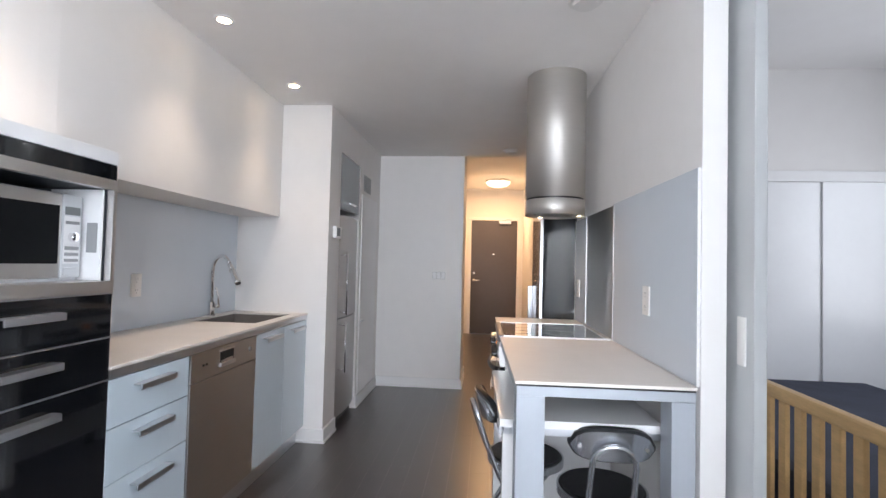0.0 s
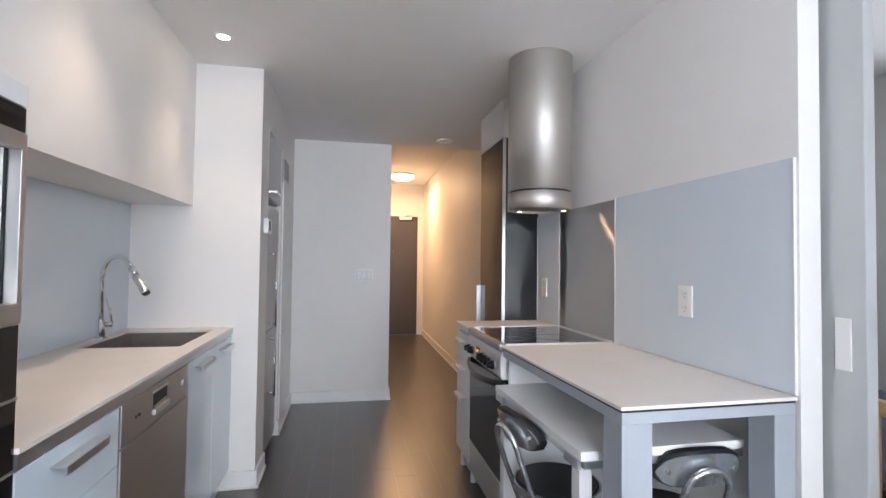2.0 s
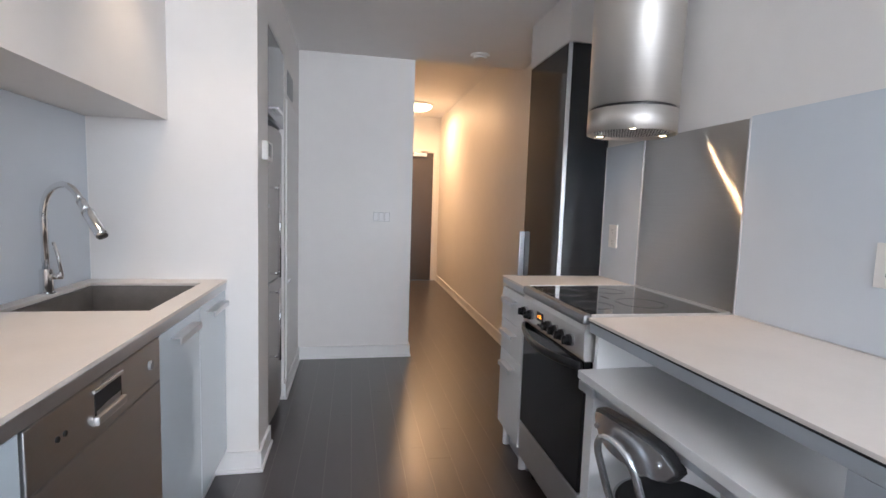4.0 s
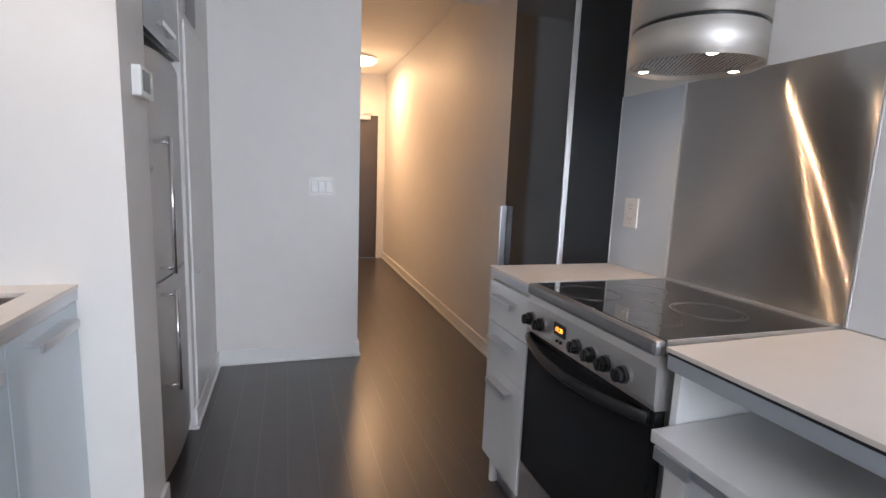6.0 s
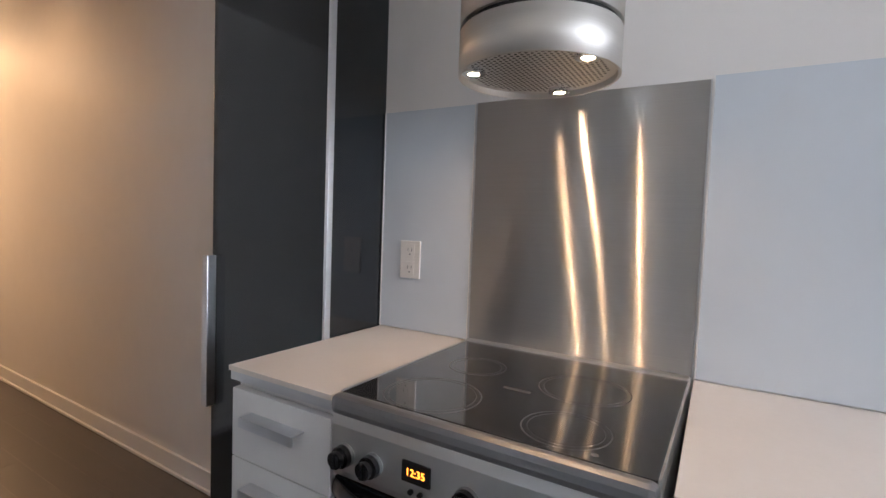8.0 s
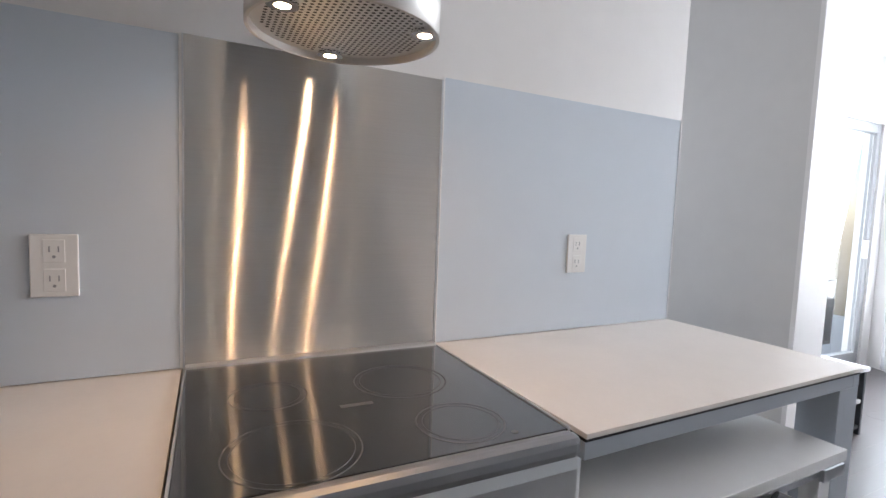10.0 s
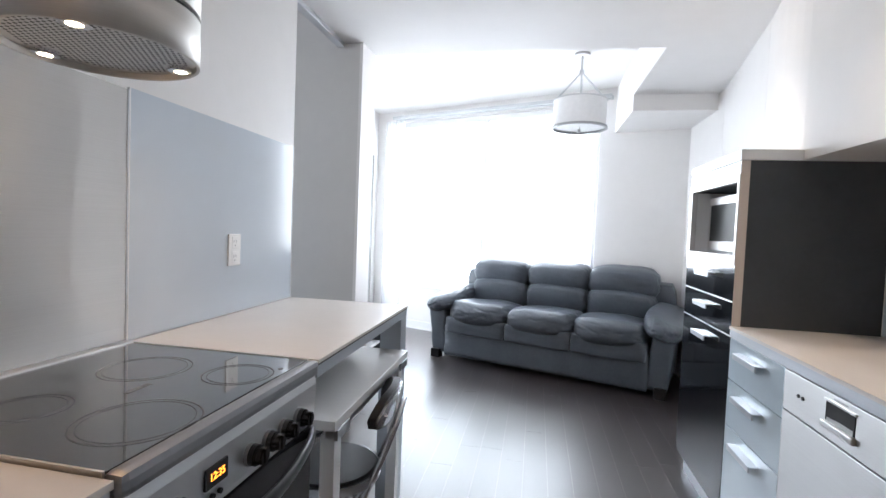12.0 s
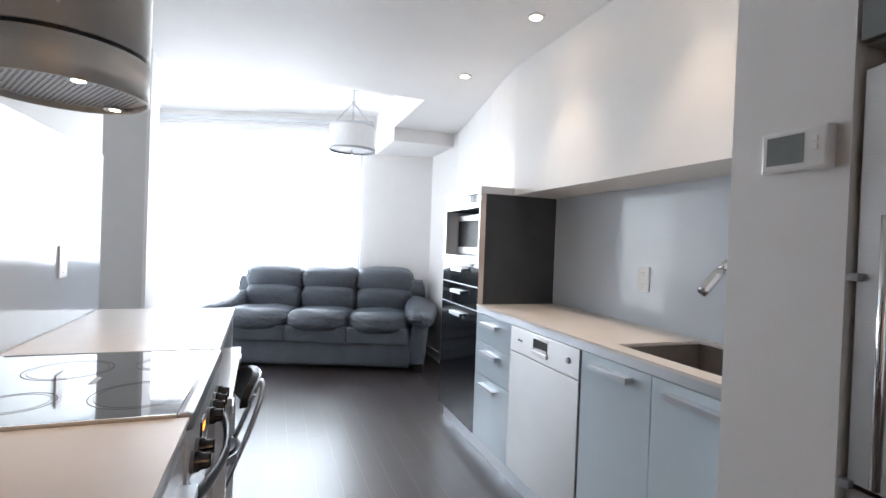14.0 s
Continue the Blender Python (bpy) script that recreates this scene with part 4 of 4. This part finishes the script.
def hood():
    cx, cy, r = 0.480, 3.386, 0.173
    root = thing("range_hood", pose(cx, cy, 1.588), "cylindrical brushed steel range hood hung from the ceiling", "range hood")
    part("duct", cyl(B(), (cx, cy, 2.054), r, 0.730, "Z", 72), HOODM, root, smooth=False)
    part("groove", cyl(B(), (cx, cy, 1.683), r - 0.008, 0.014, "Z", 72), BLACKP, root, "black shadow groove")
    bm = ring(B(), (cx, cy), r - 0.006, r, 1.588, 1.678, 72)
    part("lower_band", bm, HOODM, root)
    for n in ("duct", "lower_band"):
        for o in root.children:
            if o.name.startswith(n):
                for p in o.data.polygons:
                    p.use_smooth = len(p.vertices) == 4 and abs(p.normal.z) < 0.5
    flt = part("filter", cyl(B(), (cx, cy, 1.604), r - 0.007, 0.006, "Z", 64), STEEL, root, "perforated steel grease filter")
    bm = B()
    for i in range(-14, 15):
        for j in range(-14, 15):
            x, y = i * 0.0125 + (0.00625 if j % 2 else 0), j * 0.0108
            if math.hypot(x, y) < r - 0.024 and all(math.hypot(cx + x - lx, cy + y - ly) > 0.03 for lx, ly in HOODLAMPS):
                vs = [bm.verts.new((cx + x + 0.0036 * math.cos(q), cy + y + 0.0036 * math.sin(q), 1.6005)) for q in (math.tau * k / 8 for k in range(8))]
                bm.faces.new(vs[::-1])
    tagged(part("perforation", bm, DARKSLOT, flt), kind="stuff")
    for lx, ly in HOODLAMPS:
        l = part("lamp_ring", ring(B(), (lx, ly), 0.0135, 0.026, 1.592, 1.602, 28), CHROME, root)
        part("bulb", cyl(B(), (lx, ly, 1.598), 0.013, 0.004, "Z", 24), BULB, l, "glowing halogen lamp")


HOODLAMPS = ((0.622, 3.382), (0.409, 3.506), (0.409, 3.258))
hood()


def pantry():
    root = thing("pantry_cabinet", pose(0.6, 4.27, 0), "tall shallow black glass pantry cabinet with aluminium edge", "cabinet")
    part("carcass", solid(0.492, RX - 0.002, 3.998, 4.54, 0.10, 2.15, bevel=0.001), SMOKED, root)
    part("edge_profile", solid(0.470, 0.491, 3.996, 4.008, 0.10, 2.15, bevel=0.002), ALU, root, "satin aluminium edge profile")
    d = part("door", solid(0.470, 0.490, 4.010, 4.538, 0.105, 2.148, bevel=0.0015), SMOKED, root, "black glass door")
    part("handle", solid(0.436, 0.470, 4.515, 4.545, 0.60, 1.125, bevel=0.003), ALU, d)
    part("plinth", solid(0.50, RX - 0.002, 4.0, 4.54, 0, 0.098), ALU, root)
    struct("wall_over_pantry", solid(0.470, RX, 3.996, 4.55, 2.155, CZ), WHITE, "white boxed bulkhead over the pantry")


pantry()


def table():
    root = thing("breakfast_table", pose(0.45, 2.58, 0), "cream-topped breakfast table with aluminium frame", "table")
    part("tabletop", solid(0.160, RX - 0.008, 2.108, 3.058, CT - 0.010, CT, bevel=0.001), QUARTZ, root)
    # black strip filling the gap below the top, coloured as its shade
    part("underlay", solid(0.164, RX - 0.010, 2.112, 3.056, CT - 0.017, CT - 0.0105), BLACKP, root, "thin black strip drawn for the shaded gap under the top")
    for a in ((0.165, RX - 0.010, 2.112, 2.142), (0.165, 0.195, 2.143, 3.056)):
        part("apron", solid(*a, 0.866, CT - 0.0175, bevel=0.001), LEGS, root)
    for a in ((0.165, 0.258, 2.113, 2.205), (0.660, RX - 0.010, 2.113, 2.205)):
        part("leg", solid(*a, 0, 0.865, bevel=0.0015), LEGS, root)
    part("end_panel", solid(0.190, RX - 0.012, 3.038, 3.056, 0, 0.865, bevel=0.001), WHITELAC, root)
    return root


turned(table())


def pullout():
    root = thing("pull_out_shelf", pose(0.45, 2.6, 0), "white pull-out table leaf on slim legs", "table")
    part("leaf", solid(0.120, 0.690, 2.250, 3.034, 0.716, 0.744, bevel=0.002), WHITELAC, root)
    part("rail", solid(0.135, 0.69, 2.256, 2.280, 0.690, 0.715, bevel=0.001), ALU, root)
    part("rail", solid(0.130, 0.154, 2.281, 3.02, 0.690, 0.715, bevel=0.001), ALU, root)
    for y in (2.285, 2.95):
        part("leg", solid(0.134, 0.176, y, y + 0.05, 0, 0.689, bevel=0.002), WHITELAC, root)
        part("bracket", solid(0.117, 0.129, y - 0.02, y + 0.07, 0.685, 0.715, bevel=0.002), ALU, root)
    return root


turned(pullout())


def folding_chair(m, label):
    """Seat at the origin's front; the back rises at y = -0.17."""
    root = thing("folding_chair", Matrix.Identity(4), label, "chair", "folding chairs at the breakfast table")
    sz = 0.445
    part("seat", cyl(B(), (0, 0.02, sz), 0.160, 0.030, "Z", 44, bevel=0.010), BLACKV, root, "round black vinyl seat", smooth=False)
    part("seat_ring", ring(B(), (0, 0.02), 0.160, 0.168, sz - 0.022, sz + 0.006, 44), TUBE, root, "silver metal rim")
    # back: a bowed plate with a padded front
    def plate(y_off, thick, w, z0, z1):
        bm = B()
        cols = []
        for k in range(15):
            u = 2 * k / 14 - 1
            x, y = w * u, -0.175 + 0.035 * u * u + y_off
            lean = 0.28
            e = math.sqrt(max(0.0, 1 - abs(u) ** 3.2))
            zc, h = (z0 + z1) / 2 + 0.012 * (1 - u * u), max(0.006, (z1 - z0) / 2 * e)
            cols.append([bm.verts.new((px, py - lean * (pz - 0.60), pz)) for px, py, pz in ((x, y, zc - h), (x, y + thick, zc - h), (x, y + thick, zc + h), (x, y, zc + h))])
        for a, b in zip(cols, cols[1:]):
            for j in range(4):
                bm.faces.new((a[j], b[j], b[(j + 1) % 4], a[(j + 1) % 4]))
        bm.faces.new(cols[0]), bm.faces.new(cols[-1][::-1])
        return bm
    part("back_plate", plate(0, 0.010, 0.140, 0.612, 0.724), TUBE, root, "silver back plate")
    part("back_pad", plate(0.0105, 0.026, 0.148, 0.606, 0.734), BLACKV, root, "black padded backrest", smooth=False)
    arch = [(-0.105, 0.10, 0.02), (-0.085, -0.08, 0.32), (-0.075, -0.165, 0.52)]
    for k in range(9):
        q = math.pi * k / 8
        arch.append((-0.072 * math.cos(q), -0.200 - 0.020 * math.sin(q), 0.62 + 0.070 * math.sin(q)))
    arch += [(0.075, -0.165, 0.52), (0.085, -0.08, 0.32), (0.105, 0.10, 0.02)]
    part("back_frame", tube(B(), arch, 0.0105, 10), TUBE, root, smooth=True)
    for s in (-1, 1):
        part("leg", tube(B(), [(s * 0.13, -0.20, 0.02), (s * 0.125, -0.02, 0.30), (s * 0.12, 0.09, 0.42)], 0.0105, 10), TUBE, root, smooth=True)
        part("foot_cap", cyl(B(), (s * 0.13, -0.203, 0.012), 0.014, 0.024, "Z", 12), BLACKP, root)
        part("foot_cap", cyl(B(), (s * 0.105, 0.102, 0.012), 0.014, 0.024, "Z", 12), BLACKP, root)
        part("bolt", cyl(B(), (s * 0.112, -0.172, 0.672), 0.007, 0.016, "Y", 12), CHROME, root)
    part("crossbar", tube(B(), [(-0.13, -0.195, 0.035), (0.13, -0.195, 0.035)], 0.008, 8), TUBE, root)
    part("crossbar", tube(B(), [(-0.105, 0.09, 0.05), (0.105, 0.09, 0.05)], 0.008, 8), TUBE, root)
    root.matrix_world = m
    return root


folding_chair(pose(0.535, 2.395, 0, 0, 0, -3), "silver folding chair with round black seat tucked under the table")
folding_chair(pose(0.250, 2.690, 0, 0, 0, -80), "silver folding chair with round black seat pulled out")

# ---- ceiling fittings ----


def downlight(y):
    root = thing("downlight", pose(-1.18, y, CZ), "white recessed ceiling downlight, lit", "downlight", "ceiling downlights")
    part("trim_ring", ring(B(), (-1.18, y), 0.030, 0.045, CZ - 0.006, CZ - 0.0005, 32), PLASTIC, root)
    part("lens", cyl(B(), (-1.18, y, CZ - 0.003), 0.030, 0.004, "Z", 28), BULB, root, "glowing lens")


for yy in (1.706, 2.629, 3.462):
    downlight(yy)


def smoke_detector(x, y):
    root = thing("smoke_detector", pose(x, y, CZ), "flat white round ceiling detector", "smoke detector")
    part("base", cyl(B(), (x, y, CZ - 0.010), 0.072, 0.018, "Z", 36, bevel=0.004), PLASTIC, root)
    part("cover", cyl(B(), (x, y, CZ - 0.026), 0.055, 0.014, "Z", 36, bevel=0.005), PLASTIC, root)


smoke_detector(0.30, 5.20)
smoke_detector(0.47, 2.52)


def hall_lamp():
    root = thing("hall_ceiling_lamp", pose(0.27, 8.5, HZ), "round glowing dome ceiling lamp in the hall", "ceiling lamp")
    part("pan", cyl(B(), (0.27, 8.5, HZ - 0.015), 0.205, 0.03, "Z", 40, bevel=0.004), PLASTIC, root)
    bm = B()
    bmesh.ops.create_uvsphere(bm, u_segments=36, v_segments=16, radius=0.195)
    bmesh.ops.delete(bm, geom=[v for v in bm.verts if v.co.z > 0.001], context="VERTS")
    bmesh.ops.transform(bm, matrix=Matrix.Translation((0.27, 8.5, HZ - 0.031)) @ Matrix.Diagonal((1, 1, 0.38, 1)), verts=bm.verts)
    o = part("dome", bm, DOME, root, "glowing opal dome", smooth=True)
    o.visible_shadow = False


hall_lamp()


def pendant():
    x, y = -0.68, 0.12
    root = thing("pendant_lamp", pose(x, y, 2.1), "white drum-shade pendant lamp with metal ring", "pendant lamp")
    part("canopy", cyl(B(), (x, y, LZ - 0.012), 0.062, 0.022, "Z", 28, bevel=0.004), NICKEL, root)
    part("rod", tube(B(), [(x, y, LZ - 0.02), (x, y, 2.60)], 0.009, 10), NICKEL, root)
    part("hub", cyl(B(), (x, y, 2.59), 0.02, 0.035, "Z", 16, bevel=0.003), NICKEL, root)
    for k in range(3):
        q = math.tau * k / 3 + 0.4
        part("arm", tube(B(), [(x, y, 2.59), (x + 0.20 * math.cos(q), y + 0.20 * math.sin(q), 2.36)], 0.007, 8), NICKEL, root)
    part("stem", tube(B(), [(x, y, 2.58), (x, y, 2.14)], 0.008, 8), NICKEL, root)
    part("shade", ring(B(), (x, y), 0.205, 0.209, 2.145, 2.355, 56), SHADE, root, "white fabric drum shade")
    part("upper_ring", ring(B(), (x, y), 0.203, 0.214, 2.352, 2.362, 56), NICKEL, root)
    part("lower_ring", ring(B(), (x, y), 0.203, 0.222, 2.128, 2.146, 56), VENTM, root)
    part("diffuser", cyl(B(), (x, y, 2.149), 0.202, 0.004, "Z", 48), SHADE, root)
    part("finial", cyl(B(), (x, y, 2.115), 0.012, 0.03, "Z", 14, bevel=0.003), NICKEL, root)


pendant()

# ---- living room ----


def sofa():
    M = Matrix.Translation((-0.405, -0.045, 0)) @ pose(0, 0, 0, 0, 0, -18.5)   # x along the front, y into the room
    root = thing("sofa", M, "three-seat slate grey leather sofa with pillow arms", "sofa")

    def P(x, y, z, rx=0.0, ry=0.0, rz=0.0):
        return M @ pose(x, y, z, rx, ry, rz)

    W = 1.11
    bm = B()
    cushion(bm, (2 * W - 0.36, 0.10, 0.31), P(0, -0.088, 0.195), puff=0.12, cuts=8, squash=8, wrinkle=0.006)
    part("front_panel", bm, LEATHER, root, smooth=True)
    part("base", solid(-W + 0.16, W - 0.16, -0.88, -0.10, 0.07, 0.30, bevel=0.02, m=M), LEATHER, root)
    bm = B()
    cushion(bm, (2 * W - 0.10, 0.22, 0.80), P(0, -0.87, 0.46, -7), puff=0.35, cuts=8, squash=6, wrinkle=0.006)
    part("back", bm, LEATHER, root, smooth=True)
    cw = (2 * W - 0.40) / 3
    for k in range(3):
        x = (k - 1) * cw
        bm = B()
        cushion(bm, (cw + 0.06, 0.82, 0.27), P(x, -0.372, 0.440, 5), puff=0.88, cuts=34, squash=2.8, wrinkle=0.016, seed=k * 3.7, crease=0.005)
        part("seat_cushion", bm, LEATHER, root, smooth=True)
        bm = B()
        cushion(bm, (cw + 0.01, 0.17, 0.16), P(x, -0.098, 0.345), puff=0.35, cuts=10, squash=5.0, wrinkle=0.010, seed=k * 2.1 + 9)
        part("cushion_front", bm, LEATHER, root, smooth=True)
        bm = B()
        cushion(bm, (cw + 0.015, 0.26, 0.36), P(x, -0.665, 0.610, -13), puff=0.85, cuts=26, squash=3.0, wrinkle=0.010, crease=0.006, seed=k * 5.1 + 20)
        part("back_cushion", bm, LEATHER, root, smooth=True)
        bm = B()
        cushion(bm, (cw + 0.035, 0.34, 0.30), P(x, -0.725, 0.838, -12), puff=0.9, cuts=26, squash=2.9, wrinkle=0.010, crease=0.006, seed=k * 4.3 + 40)
        part("headrest", bm, LEATHER, root, smooth=True)
    for s in (-1, 1):
        bm = B()
        cushion(bm, (0.17, 0.86, 0.49), P(s * (W - 0.10), -0.475, 0.290, 0, s * 6, 0), puff=0.30, cuts=9, squash=7, wrinkle=0.008, seed=s * 7)
        arm = part("arm", bm, LEATHER, root, smooth=True)
        bm = B()
        cushion(bm, (0.34, 1.00, 0.20), P(s * (W - 0.09), -0.445, 0.560, -4, s * 16, 0), puff=0.9, cuts=32, squash=2.5, wrinkle=0.012, crease=0.007, seed=s * 11 + 3)
        part("arm_pillow", bm, LEATHER, arm, "soft padded arm top", smooth=True)
    for x in (-W + 0.09, W - 0.09):
        for y in (-0.06, -0.80):
            part("foot", solid(x - 0.045, x + 0.045, y - 0.04, y + 0.04, 0, 0.085, bevel=0.006, m=M), BLACKP, root)


sofa()


def media_console():
    root = thing("media_console", pose(1.3, 0.55, 0), "low white-topped dark media console by the wall", "console")
    part("top", solid(0.97, 1.42, 0.0, 1.06, 0.405, 0.43, bevel=0.002), WHITELAC, root, "white top")
    for a in (0.004, 1.032):
        part("side", solid(0.985, 1.41, a, a + 0.022, 0.0, 0.404, bevel=0.001), CHARCOAL, root)
    part("shelf", solid(0.99, 1.40, 0.027, 1.031, 0.20, 0.222, bevel=0.001), WHITELAC, root)
    part("bottom", solid(0.99, 1.40, 0.027, 1.031, 0.04, 0.06, bevel=0.001), CHARCOAL, root)
    part("back", solid(1.402, 1.412, 0.027, 1.031, 0.061, 0.404), CHARCOAL, root)


def television():
    root = thing("television", pose(1.15, 0.56, 0.43), "flat black television on the media console", "television")
    part("foot", solid(1.06, 1.26, 0.36, 0.76, 0.4305, 0.445, bevel=0.004), BLACKP, root)
    part("neck", solid(1.145, 1.175, 0.50, 0.62, 0.446, 0.56, bevel=0.004), BLACKP, root)
    case = part("case", solid(1.136, 1.172, 0.12, 1.0, 0.54, 0.95, bevel=0.006), BLACKP, root)
    part("screen", solid(1.1335, 1.1362, 0.135, 0.985, 0.565, 0.935), SMOKED, case, "dark glossy screen")


media_console(), television()


def curtain_track():
    root = thing("curtain_track", WM, "white double curtain track over the window", "curtain track")
    for y in (0.06, 0.13):
        part("rail", solid(0.69, 3.34, y - 0.012, y + 0.012, 2.612, 2.648, bevel=0.002, m=WM), LEAFM, root)
    for x in (0.9, 2.05, 3.2):
        part("bracket", solid(x - 0.012, x + 0.012, 0.0, 0.145, 2.649, 2.662, m=WM), TRIM, root)


curtain_track()


def curtain(x0, x1, y, name_label, folds):
    bm = B()
    n = folds * 12
    top, bot = [], []
    for k in range(n + 1):
        u = k / n
        x = x0 + (x1 - x0) * u
        d = 0.022 * math.sin(math.tau * folds * u) + 0.008 * math.sin(math.tau * folds * 2.3 * u + 1)
        top.append(bm.verts.new(WM @ Vector((x, y + d * 0.6, 2.610))))
        bot.append(bm.verts.new(WM @ Vector((x, y + d, 0.03))))
    for k in range(n):
        bm.faces.new((bot[k], bot[k + 1], top[k + 1], top[k]))
    ob = part("sheer_curtain", bm, SHEER, None, smooth=True)
    tagged(ob, name_label, "curtain")
    ob.visible_shadow = False


curtain(0.80, 0.97, 0.06, "gathered sheer white curtain at the window edge", 4)
curtain(3.20, 3.50, 0.06, "gathered sheer white curtain by the balcony door", 6)

# ---- bedroom ----


def bed():
    root = thing("bed", pose(2.0, 3.0, 0), "wooden bed with slatted pine rail and navy cover", "bed")
    part("mattress", solid(1.24, 2.7, 1.55, 4.05, 0.22, 0.552, bevel=0.05), NAVY, root, "navy fabric mattress cover")
    part("base", solid(1.24, 2.7, 1.55, 4.05, 0.02, 0.21, bevel=0.01), NAVY, root)
    part("top_rail", solid(1.185, 1.225, 1.66, 3.56, 0.806, 0.857, bevel=0.010), PINE, root)
    part("bottom_rail", solid(1.19, 1.22, 1.70, 3.52, 0.10, 0.16, bevel=0.006), PINE, root)
    for y in (1.66, 3.51):
        part("post", solid(1.18, 1.23, y, y + 0.05, 0, 0.805, bevel=0.008), PINE, root)
    n = 19
    for k in range(n):
        y = 1.76 + k * 0.092
        part("slat", solid(1.196, 1.214, y, y + 0.042, 0.161, 0.805, bevel=0.004), PINE, root)


bed()


# ---- floor planks ----
def planks():
    meshes = {}
    w, gap = 0.125, 0.0007
    rng = random.Random(5)

    def piece(length):
        key = round(length, 2)
        if key not in meshes:
            bm = box(B(), gap, w - gap, gap, key - gap, -0.002, 0.0)
            top = [e for e in bm.edges if all(v.co.z > -0.001 for v in e.verts) and abs(e.verts[0].co.y - e.verts[1].co.y) > 0.1]
            bmesh.ops.bevel(bm, geom=top, offset=0.0003, segments=1, affect="EDGES")
            meshes[key] = finish("plank", bm, FLOORM)
        return meshes[key]

    lengths = (0.9, 1.2, 1.5)
    x = LX - 0.01
    while x < 1.85:
        y = -2.1 - rng.random()
        stop = 9.5 if (-0.35 < x + w and x < 0.76) else (5.5 if x < 0 else 1.1)
        while y < stop:
            ln = lengths[rng.randrange(3)]
            if y + ln > wall_y(x) - 0.2:
                ob = new("plank", piece(ln))
                ob.location = (x, y, 0)
                ob.parent = floor
            y += ln
        x += w


planks()
struct("bedroom_floor", solid(RX + 0.0, 3.6, 1.1, 4.35, -0.002, -0.0008), FLOORM, "dark wood bedroom floor")
